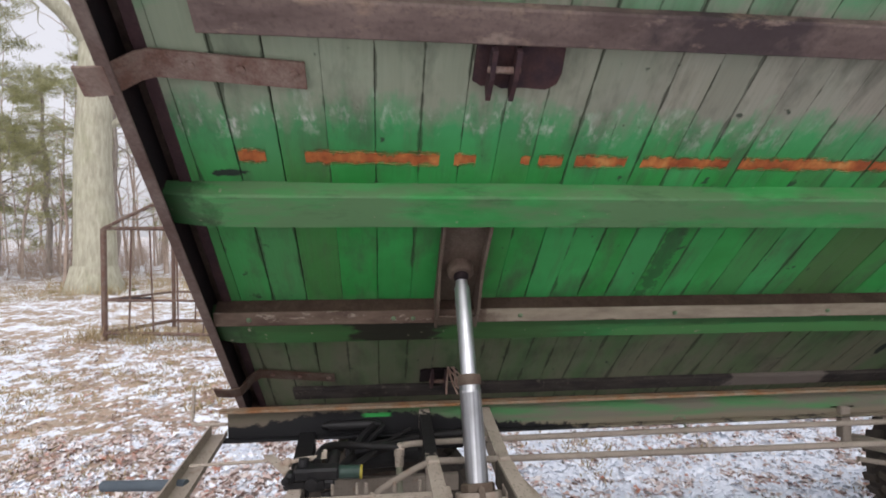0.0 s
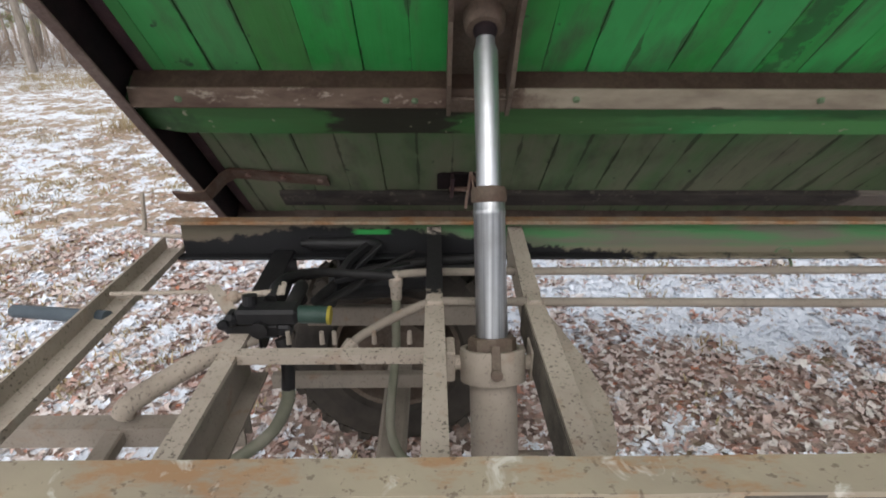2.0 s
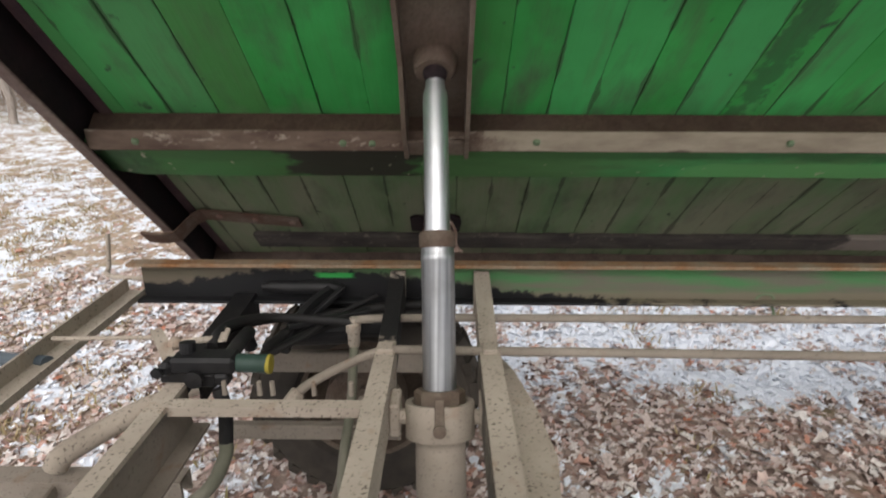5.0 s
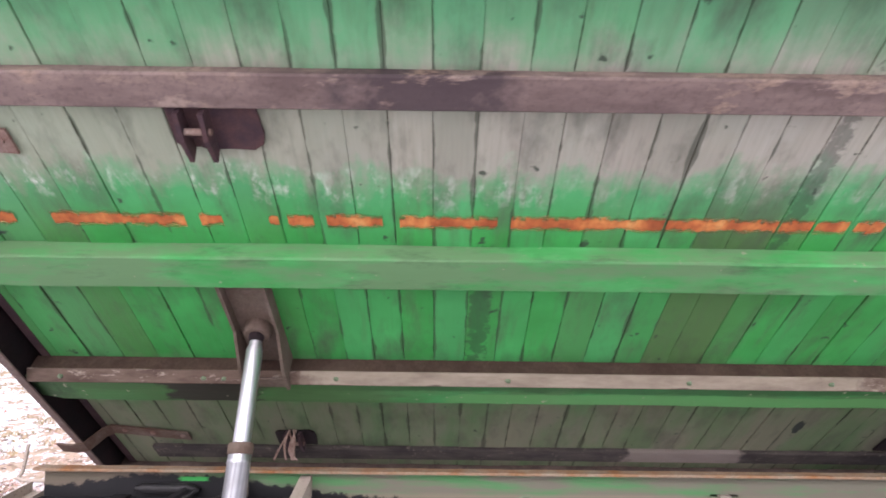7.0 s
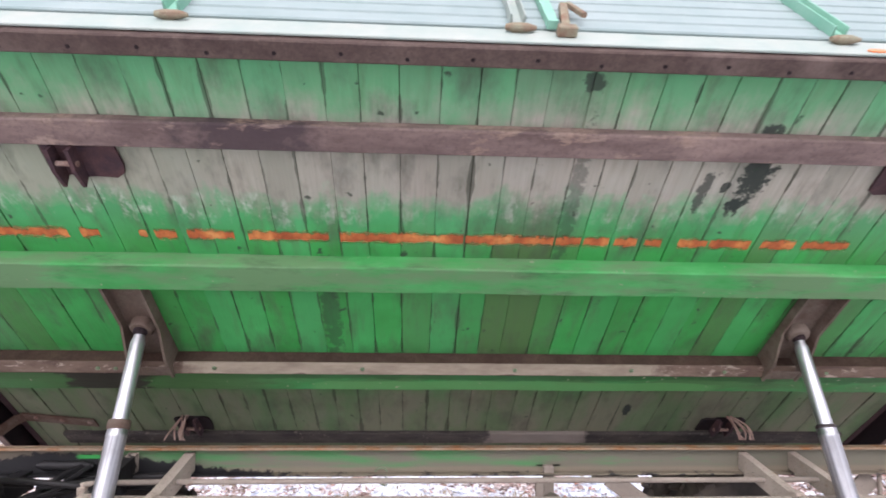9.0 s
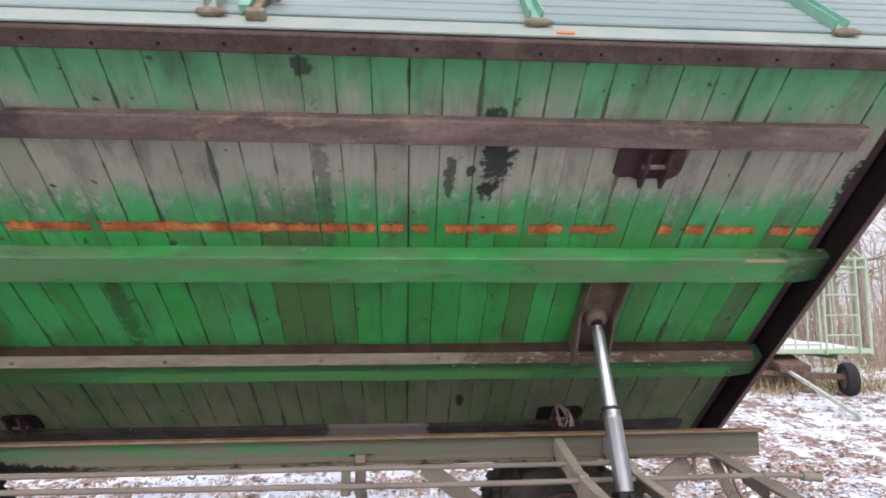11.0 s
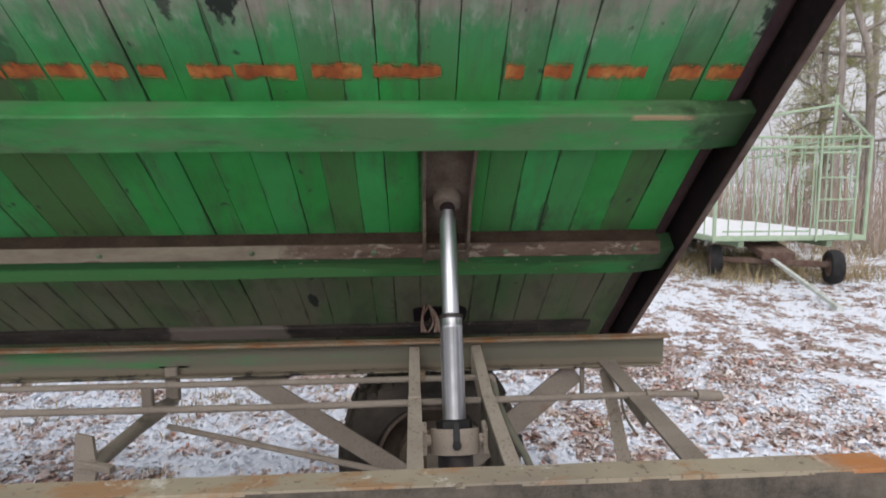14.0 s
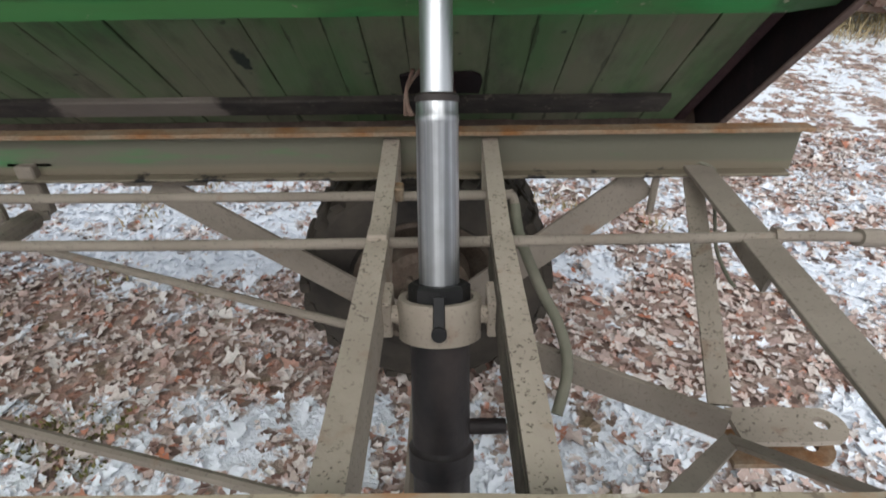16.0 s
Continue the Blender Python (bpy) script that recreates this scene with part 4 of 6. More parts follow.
part("latch", bm, KNUCKLE, wall, "rusty lever latch")
bm = B()
lathe(bm, [(0.0, 0.008), (0.020, 0.008), (0.022, 0.0)], (0, 0, 0), (0, 1, 0), 14)
bmesh.ops.scale(bm, vec=(1.5, 1.0, 0.55), verts=bm.verts)
refl = part("reflector", bm, REFLECTOR, wall, "small orange reflector")
refl.location = (2.64, HIGH + 0.008, 0.012)


# ---- chassis ----
def chassis_rail(web_y, lip_y, depth, web_mat, top_mat, label):
    """A rolled channel: an upright web with its two flanges to one side."""
    z = 0.922
    sgn = 1 if lip_y > web_y else -1
    lo, hi = sorted((web_y, lip_y))
    bm = B()
    box(bm, (-0.962, min(web_y, web_y + sgn * 0.008), z - depth + 0.004), (4.028, max(web_y, web_y + sgn * 0.008), z - 0.006))
    box(bm, (-0.975, lo, z - depth), (4.012, hi, z - depth + 0.010), 0.003)
    rail = part("chassis_rail", bm, web_mat, trailer, label)
    bm = B()
    steps = 70
    rows = []
    for k in range(steps + 1):
        x = -0.988 + 5.026 * k / steps
        n = lambda a: 0.0016 * noise.noise(Vector((x * 9, a, web_y)))
        rows.append([bm.verts.new((x, yy, zz)) for yy, zz in ((lo + n(1), z - 0.011), (hi + n(2), z - 0.011), (hi + n(2), z + n(3)), (lo + n(1), z + n(4)))])
    for a, c in zip(rows, rows[1:]):
        for i in range(4):
            bm.faces.new((a[i], a[(i + 1) % 4], c[(i + 1) % 4], c[i]))
    bm.faces.new(rows[0])
    bm.faces.new(rows[-1])
    part("top_flange", bm, top_mat, rail, "top flange flaking with rust")
    return rail


chassis_rail(0.608, 0.562, 0.137, RAIL, TOP_RUST, "far chassis rail, green paint gone grey, black grease stain")
chassis_rail(-0.540, -0.470, 0.150, RAIL_NEAR, NEAR_TOP, "near chassis rail caked with mud, rusted top")


def cross_member(x, w, gusset=False, mat=MUD, dark_web=False):
    """A channel from rail to rail whose far end rises to the far rail."""
    bm = B()
    sweep(bm, (x, -0.468, 0.825), (x, 0.215, 0.825), channel(w, 0.11, 0.008))
    cm = part("cross_member", bm, mat, trailer, "mud-caked steel cross member")
    bm = B()
    sweep(bm, (x, 0.215, 0.824), (x, 0.597, 0.892), channel(w * 0.94, 0.085, 0.008))
    part("end_tab", bm, mat, cm)
    bm = B()
    box(bm, (x - w / 2, 0.530, 0.762), (x + w / 2, 0.556, 0.866), 0.003)
    part("end_plate", bm, mat, cm)
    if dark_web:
        # thin plate in darker mud: the side's shade is put into its colour
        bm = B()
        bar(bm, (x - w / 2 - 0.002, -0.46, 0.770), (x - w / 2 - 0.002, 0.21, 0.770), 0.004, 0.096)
        part("web", bm, RAIL_NEAR, cm, "muddy web, side shade in its darker colour")
    if gusset:
        bm = B()
        g = x + w / 2
        plate(bm, [(g, 0.33, 0.745), (g + 0.045, 0.24, 0.735), (g + 0.081, 0.08, 0.728), (g + 0.100, -0.084, 0.722), (g + 0.083, -0.21, 0.722), (g + 0.037, -0.326, 0.722), (g, -0.36, 0.722)], 0.008)
        part("gusset", bm, MUD, cm, "curved mud-caked gusset plate")
    return cm


cross_member(-0.125, 0.050, False, MUD_GREASE)
cross_member(0.143, 0.052, True, MUD, True)
cross_member(2.930, 0.046)
cross_member(3.194, 0.044, False, MUD, True)
bm = B()
sweep(bm, (-0.596, -0.468, 0.809), (-0.602, 0.13, 0.809), [(-0.022, 0), (0.022, 0), (0.022, -0.012), (-0.022, -0.012)])
wide = part("cross_member", bm, MUD, trailer, "mud-caked channel cross member, open to one side")
# web darker than the flange: thinner mud plus the channel's inner shade, as colour
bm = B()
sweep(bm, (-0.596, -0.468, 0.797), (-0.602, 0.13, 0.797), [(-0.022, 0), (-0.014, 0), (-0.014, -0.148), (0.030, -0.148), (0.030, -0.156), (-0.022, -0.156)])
part("web", bm, MUD_DARK, wide, "brown web, channel shade in its darker colour")
bm = B()
sweep(bm, (-0.602, 0.11, 0.808), (-0.630, 0.615, 0.808), channel(0.066, 0.09, 0.008))
part("cross_member", bm, BLACK, trailer, "cross member black with grease")
bm = B()
sweep(bm, (-0.580, -0.018, 0.809), (-0.148, -0.018, 0.809), channel(0.032, 0.024, 0.006))
part("tie_bar", bm, MUD, trailer, "pale muddy tie bar")
for x in (-0.475, -0.395, -0.365, -0.270, -0.185):
    bm = B()
    tube(bm, [(x, 0.030, 0.800), (x, 0.030, 0.834)], [0.0065, 0.0055], 8)
    part("stud", bm, MUD_DARK, trailer)
bm = B()
sweep(bm, (-1.010, 0.645, 0.820), (-0.948, -0.50, 0.820), [(0.031, 0.022), (0.037, 0.022), (0.037, -0.030), (-0.033, -0.030), (-0.033, -0.008), (-0.027, -0.008), (-0.027, -0.022), (0.031, -0.022)])
part("front_member", bm, MUD, trailer, "mud-caked channel across the frame's end")
bm = B()
sweep(bm, (-1.42, 0.060, 0.545), (-0.62, 0.060, 0.545), channel(0.055, 0.06, 0.008))
bar(bm, (-0.955, 0.06, 0.52), (-0.925, -0.45, 0.50), 0.05, 0.04)
part("lower_member", bm, MUD_DARK, trailer, "muddy lower frame member")
bm = B()
tube(bm, bend([(-0.64, 0.27, 0.675), (-0.76, 0.19, 0.655), (-0.90, 0.07, 0.610), (-0.93, 0.05, 0.575)], 4), [0.023] * 4 + [0.029] * 9, 12)
part("stay_tube", bm, MUD, trailer, "thick muddy stay tube", True)
bm = B()
tube(bm, [(-1.300, 0.262, 0.765), (-0.985, 0.170, 0.795)], 0.019, 12)
part("drain_pipe", bm, BLUE_PIPE, trailer, "blue-grey plastic pipe", True)
bm = B()
tube(bm, [(-1.10, -0.128, 0.565), (-0.84, -0.122, 0.565)], 0.012, 12)
part("drain_pipe", bm, BLUE_PIPE, trailer, "blue-grey plastic pipe", True)
bm = B()
tube(bm, bend([(-1.145, 0.745, 0.965), (-1.142, 0.715, 0.86), (-1.125, 0.675, 0.838), (-0.975, 0.63, 0.845)], 4), 0.008, 8)
part("rail_hook", bm, MUD, trailer, "thin bent iron hook")

# braces down to the axle seats and the coupling at the rear
for x_top, x_low, z_low, w in ((2.235, 3.00, 0.215, 0.085), (3.640, 3.03, 0.240, 0.105)):
    bm = B()
    bar(bm, (x_top, 0.62, 0.755), (x_low, 0.62, z_low), 0.012, w, (0, 0, 1))
    bar(bm, (x_top, 0.645, 0.765), (x_low, 0.645, z_low), 0.05, 0.012, (0, 0, 1))
    part("brace", bm, MUD_DARK, trailer, "flat mud-caked brace")
bm = B()
box(bm, (2.15, 0.61, 0.752), (2.39, 0.70, 0.765), 0.003)
part("brace_foot", bm, MUD_DARK, trailer)
bm = B()
bar(bm, (3.772, 0.61, 0.800), (3.704, -0.46, 0.800), 0.074, 0.012)
bar(bm, (3.806, 0.58, 0.775), (3.740, -0.46, 0.775), 0.008, 0.05)
part("corner_brace", bm, MUD_DARK, trailer, "angled brace to the rear corner")
bm = B()
bar(bm, (3.768, 0.60, 0.765), (3.670, 0.030, 0.485), 0.05, 0.012, (0, 0.5, 0.8))
part("hanger", bm, MUD, trailer, "flat hanger down to the coupling")
bm = B()
plate(bm, [(3.740, 0.325, 0.786), (3.740, 0.110, 0.786), (3.740, 0.125, 0.720), (3.740, 0.300, 0.745)], 0.010)
part("brace_tab", bm, MUD_DARK, trailer, "dark plate under the corner brace")
bm = B()
tube(bm, [(3.665, 0.60, 0.785), (3.667, 0.60, 0.661)], 0.011, 8)
part("peg", bm, MUD_DARK, trailer, "short round peg under the rail", True)
bm = B()
bar(bm, (3.27, 0.235, 0.458), (3.680, 0.000, 0.452), 0.014, 0.082)
part("coupling_beam", bm, MUD_DARK, trailer, "beam from the axle to the coupling")
bm = B()
bar(bm, (3.655, -0.045, 0.468), (3.855, -0.46, 0.725), 0.030, 0.012)
part("coupling_stay", bm, MUD_DARK, trailer, "stay from the coupling to the near rail")
bm = B()
bar(bm, (3.665, -0.048, 0.466), (3.245, -0.46, 0.735), 0.036, 0.012)
part("coupling_stay", bm, MUD_DARK, trailer, "stay from the coupling to the near rail")


def coupling_plate(z):
    """A tongue plate with a round hole."""
    bm = B()
    hole = [(3.865 + 0.017 * math.cos(a), -0.016 + 0.017 * math.sin(a)) for a in (2 * math.pi * k / 16 for k in range(16))]
    rim = []
    for k in range(16):
        a = 2 * math.pi * k / 16
        c, s = math.cos(a), math.sin(a)
        if c > 0.2:
            rim.append((3.865 + 0.050 * c, -0.018 + 0.046 * s))
        else:
            rim.append((3.68 if c < -0.2 else 3.80, -0.018 + 0.046 * max(-1, min(1, s * 1.6))))
    rows = [[bm.verts.new((x, y, zz)) for x, y in ring] for zz in (z, z - 0.014) for ring in (rim, hole)]
    for k in range(16):
        j = (k + 1) % 16
        bm.faces.new((rows[0][k], rows[0][j], rows[1][j], rows[1][k]))
        bm.faces.new((rows[2][k], rows[3][k], rows[3][j], rows[2][j]))
        bm.faces.new((rows[0][k], rows[2][k], rows[2][j], rows[0][j]))
        bm.faces.new((rows[1][k], rows[1][j], rows[3][j], rows[3][k]))
    part("coupling_plate", bm, MUD if z > 0.45 else TOP_RUST, trailer, "coupling tongue plate with a pin hole")


coupling_plate(0.480)
coupling_plate(0.410)

# a lever bracket under the far rail, with its rods
bm = B()
box(bm, (1.888, 0.574, 0.681), (1.940, 0.606, 0.830), 0.004)
box(bm, (1.850, 0.600, 0.815), (1.985, 0.640, 0.836), 0.006)
box(bm, (1.828, 0.495, 0.660), (1.872, 0.517, 0.788), 0.005)
bar(bm, (1.845, 0.505, 0.690), (1.945, 0.560, 0.690), 0.026, 0.022)
tube(bm, [(1.915, 0.530, 0.690), (1.937, 0.359, 0.716), (1.950, 0.212, 0.732), (1.985, -0.110, 0.765)], [0.030, 0.028, 0.024, 0.023], 14)
plate(bm, [(1.935, -0.085, 0.860), (1.985, -0.090, 0.850), (2.000, -0.105, 0.760), (1.985, -0.110, 0.690), (1.925, -0.105, 0.690)], 0.012)
bar(bm, (1.945, -0.100, 0.775), (2.050, -0.120, 0.762), 0.022, 0.020)
part("lever_bracket", bm, MUD_DARK, trailer, "bracket with a brake lever under the rail")
bm = B()
tube(bm, [(1.92, 0.51, 0.606), (2.90, 0.29, 0.475)], 0.012, 8)
part("brake_rod", bm, MUD_DARK, trailer, "thin rusty brake rod")
bm = B()
tube(bm, [(1.60, 0.115, 0.50), (2.85, -0.21, 0.50)], 0.012, 8)
part("brake_rod", bm, MUD_DARK, trailer, "thin rusty brake rod")
bm = B()
tube(bm, bend([(3.775, 0.56, 0.775), (3.79, 0.50, 0.745), (3.775, 0.40, 0.66), (3.79, 0.33, 0.61), (3.80, 0.31, 0.60)], 4), 0.005, 8)
part("cable_loop", bm, HOSE, trailer, "short loop of muddy cable")
bm = B()
ring_pts = [(1.075 + 0.028 * math.cos(a), 0.600, 0.797 + 0.016 * math.sin(a)) for a in (2 * math.pi * k / 14 for k in range(15))]
tube(bm, ring_pts, 0.005, 6)
tube(bm, bend([(1.085, 0.598, 0.790), (1.105, 0.592, 0.760), (1.10, 0.58, 0.737), (1.075, 0.575, 0.747)], 4), 0.005, 6)
part("tie_wire", bm, WIRE, trailer, "twist of green tie wire")
for x in (0.79, 2.67, 1.45, 3.76):
    bm = B()
    box(bm, (x, 0.640, 0.772), (x + 0.016, 0.653, 0.822), 0.002)
    part("rail_clip", bm, MUD_DARK, trailer)
bm = B()
tube(bm, bend([(0.45, 0.645, 0.786), (1.10, 0.645, 0.790), (1.75, 0.640, 0.796), (2.1, 0.63, 0.800), (2.45, 0.615, 0.782), (2.9, 0.625, 0.786), (3.4, 0.625, 0.792), (3.72, 0.61, 0.812), (3.80, 0.595, 0.806), (3.83, 0.585, 0.780)], 5), 0.005, 6)
part("cable", bm, HOSE, trailer, "thin muddy cable along the rail")

# hydraulic pipes
bm = B()
tube(bm, bend([(-0.242, 0.394, 0.806), (-0.20, 0.396, 0.815), (0.0, 0.396, 0.820), (0.9, 0.394, 0.823), (1.8, 0.396, 0.822), (2.7, 0.396, 0.820), (3.18, 0.396, 0.820), (3.232, 0.400, 0.818), (3.243, 0.392, 0.797)], 5), 0.0125, 10)
part("oil_pipe", bm, MUD_DARK, trailer, "muddy steel oil pipe along the frame", True)
bm = B()
tube(bm, bend([(-0.340, 0.118, 0.742), (-0.31, 0.135, 0.762), (-0.22, 0.175, 0.795), (-0.125, 0.199, 0.822), (0.0, 0.200, 0.822), (1.2, 0.200, 0.812), (2.4, 0.198, 0.804), (3.2, 0.200, 0.806), (3.78, 0.215, 0.803)], 5), 0.0125, 10)
part("oil_pipe", bm, MUD_DARK, trailer, "muddy steel oil pipe along the frame", True)
bm = B()
tube(bm, bend([(3.78, 0.215, 0.803), (3.92, 0.222, 0.798), (3.99, 0.232, 0.788)], 4), 0.012, 10)
lathe(bm, [(0.0, -0.01), (0.020, -0.01), (0.022, 0.04), (0.019, 0.05), (0.021, 0.09), (0.0, 0.092)], (3.99, 0.232, 0.788), (1, 0.12, -0.13), 12)
lathe(bm, [(0.0, -0.008), (0.021, -0.008), (0.021, 0.008), (0.0, 0.008)], (3.79, 0.216, 0.803), (1, 0, 0), 6)
part("hose_coupling", bm, MUD_DARK, trailer, "hose with a round end coupling", True)
bm = B()
tube(bm, bend([(3.243, 0.392, 0.797), (3.255, 0.345, 0.730), (3.300, 0.265, 0.635), (3.342, 0.20, 0.567), (3.355, 0.13, 0.50), (3.322, 0.05, 0.435)], 6), 0.014, 10)
part("oil_hose", bm, HOSE, trailer, "grey-green rubber hose", True)
bm = B()
lathe(bm, [(0.0, -0.075), (0.012, -0.07), (0.018, -0.055), (0.018, -0.02), (0.022, -0.015), (0.022, 0.012), (0.014, 0.016), (0.012, 0.03), (0.0, 0.03)], (-0.242, 0.394, 0.790), (0, 0, 1), 12)
part("pipe_elbow", bm, MUD, trailer, "muddy pipe elbow fitting", True)
bm = B()
tube(bm, bend([(-0.242, 0.393, 0.73), (-0.242, 0.354, 0.68), (-0.241, 0.290, 0.60), (-0.252, 0.199, 0.49), (-0.249, 0.143, 0.43), (-0.221, 0.093, 0.395), (-0.175, 0.066, 0.385), (-0.06, 0.045, 0.40)], 6), 0.0135, 10)
part("oil_hose", bm, HOSE, trailer, "grey-green rubber hose", True)
bm = B()
lathe(bm, [(0.0, -0.04), (0.016, -0.04), (0.020, -0.02), (0.020, 0.015), (0.014, 0.02), (0.0, 0.02)], (-0.346, 0.112, 0.736), (0.5, 0.3, 0.6), 6)
part("pipe_nut", bm, MUD, trailer)
for x, w in ((-0.125, 0.022), (2.930, 0.022), (0.143, 0.020)):
    bm = B()
    box(bm, (x - w, 0.176, 0.812), (x + w, 0.224, 0.836), 0.004)
    part("pipe_clamp", bm, MUD, trailer)
bm = B()
box(bm, (2.945, 0.375, 0.812), (2.972, 0.418, 0.848), 0.004)
part("pipe_clamp", bm, TOP_RUST, trailer, "small rusted clamp")

# pump, valve block and hoses, black with grease
bm = B()
box(bm, (-0.605, 0.045, 0.838), (-0.455, 0.105, 0.880), 0.008)
box(bm, (-0.632, 0.042, 0.832), (-0.600, 0.092, 0.868), 0.010)
box(bm, (-0.560, 0.050, 0.800), (-0.500, 0.110, 0.842), 0.008)
box(bm, (-0.505, 0.040, 0.812), (-0.470, 0.075, 0.842), 0.006)
lathe(bm, [(0.0, -0.03), (0.016, -0.03), (0.018, -0.01), (0.018, 0.022), (0.0, 0.024)], (-0.575, 0.085, 0.880), (0, 0.2, 1), 14)
lathe(bm, [(0.0, 0.0), (0.020, 0.0), (0.022, 0.014), (0.0, 0.016)], (-0.545, 0.044, 0.835), (0, -1, 0), 10)
box(bm, (-0.640, 0.060, 0.806), (-0.565, 0.120, 0.838), 0.006)
lathe(bm, [(0.0, 0.0), (0.013, 0.0), (0.014, 0.010), (0.0, 0.012)], (-0.628, 0.041, 0.850), (0, -1, 0), 6)
valve = part("valve_block", bm, BLACK, trailer, "greasy black hydraulic valve block", False)
bm = B()
lathe(bm, [(0.0, 0.0), (0.021, 0.0), (0.022, 0.006), (0.022, 0.076), (0.0, 0.079)], (-0.457, 0.075, 0.856), (1, 0, -0.03), 18)
cap = part("end_cap", bm, CAP_GREEN, valve, "dark green end cap", True)
bm = B()
lathe(bm, [(0.0222, 0.070), (0.0232, 0.072), (0.0232, 0.079), (0.0, 0.0805)], (-0.457, 0.075, 0.855), (1, 0, -0.03), 18)
part("yellow_ring", bm, YELLOW, cap, "yellow ring", True)
bm = B()
tube(bm, [(-0.535, 0.135, 0.885), (-0.60, 0.150, 0.872)], [0.009, 0.008], 8)
bmesh.ops.create_icosphere(bm, subdivisions=2, radius=0.018, matrix=Matrix.Translation((-0.640, 0.155, 0.862)))
tube(bm, [(-0.60, 0.150, 0.872), (-0.640, 0.155, 0.862)], [0.007, 0.007], 8)
part("lever", bm, MUD, valve, "short lever with a round knob", True)
bm = B()
tube(bm, [(-0.715, 0.205, 0.852), (-0.985, 0.205, 0.846)], 0.006, 8)
plate(bm, [(-0.735, 0.215, 0.866), (-0.700, 0.215, 0.866), (-0.610, 0.098, 0.852), (-0.640, 0.088, 0.848)], 0.008)
part("control_rod", bm, MUD, trailer, "thin control rod with a flat link")
for pts, r in (([(-0.535, 0.125, 0.872), (-0.530, 0.170, 0.888), (-0.512, 0.240, 0.880), (-0.470, 0.330, 0.850), (-0.400, 0.375, 0.826), (-0.300, 0.390, 0.812), (-0.242, 0.394, 0.806)], 0.014),
               ([(-0.485, 0.095, 0.858), (-0.478, 0.150, 0.868), (-0.480, 0.215, 0.862), (-0.500, 0.250, 0.830), (-0.50, 0.27, 0.79)], 0.018),
               ([(-0.452, 0.20, 0.797), (-0.360, 0.33, 0.797), (-0.306, 0.45, 0.801), (-0.190, 0.55, 0.822)], 0.007),
               ([(-0.470, 0.30, 0.770), (-0.38, 0.46, 0.780), (-0.15, 0.55, 0.785), (0.06, 0.57, 0.790)], 0.016),
               ([(-0.46, 0.24, 0.775), (-0.34, 0.42, 0.775), (-0.16, 0.53, 0.765), (0.06, 0.57, 0.760)], 0.012),
               ([(-0.560, 0.11, 0.850), (-0.545, 0.19, 0.862), (-0.52, 0.29, 0.845), (-0.47, 0.41, 0.805)], 0.010),
               ([(-0.500, 0.055, 0.800), (-0.488, 0.045, 0.745), (-0.492, 0.035, 0.665)], 0.017)):
    bm = B()
    tube(bm, bend(pts, 6), r, 10)
    part("oil_hose", bm, HOSE_DARK, trailer, "greasy black rubber hose", True)
bm = B()
tube(bm, bend([(-0.492, 0.035, 0.668), (-0.498, 0.030, 0.625), (-0.545, 0.02, 0.540), (-0.650, 0.0, 0.462), (-0.75, -0.08, 0.44)], 5), 0.017, 10)
part("oil_hose", bm, HOSE, trailer, "grey-green rubber hose", True)
bm = B()
tube(bm, [(-0.540, 0.582, 0.838), (-0.345, 0.582, 0.838)], 0.021, 14)
tube(bm, [(-0.352, 0.582, 0.838), (-0.318, 0.582, 0.832), (-0.300, 0.582, 0.830)], [0.023, 0.018, 0.011], 12)
tube(bm, [(-0.565, 0.582, 0.838), (-0.54, 0.582, 0.838)], 0.012, 12)
part("slave_cylinder", bm, BLACK, trailer, "small black cylinder on the rail", True)
bm = B()
box(bm, (-0.46, 0.60, 0.705), (0.06, 0.66, 0.775), 0.012)
box(bm, (-0.42, 0.50, 0.69), (-0.14, 0.60, 0.765), 0.02)
lathe(bm, [(0.0, -0.10), (0.045, -0.10), (0.05, -0.09), (0.05, 0.10), (0.040, 0.11), (0.0, 0.11)], (-0.36, 0.49, 0.735), (1, 0.1, 0), 18)
part("oil_pump", bm, BLACK, trailer, "black greasy pump under the rail")
bm = B()
tube(bm, bend([(-0.345, 0.560, 0.838), (-0.395, 0.490, 0.815), (-0.424, 0.410, 0.780), (-0.430, 0.330, 0.745)], 5), 0.016, 6)
part("linkage", bm, BLACK, trailer, "greasy black bent link", True)
for a, b, r in (((-0.40, 0.46, 0.775), (-0.30, 0.55, 0.845), 0.010), ((-0.42, 0.36, 0.808), (-0.20, 0.46, 0.812), 0.010)):
    bm = B()
    bar(bm, a, b, r * 2, r * 1.6)
    part("linkage", bm, BLACK, trailer, "greasy black linkage bar")
bm = B()
tube(bm, [(-0.515 + 0.010 * math.cos(k * 0.9), 0.135 + 0.010 * math.sin(k * 0.9) + 0.0008 * k, 0.880 + 0.0004 * k) for k in range(40)], 0.0025, 5)
part("coil_spring", bm, MUD, trailer, "small dirty coil spring")

# ---- hydraulic cylinders ----


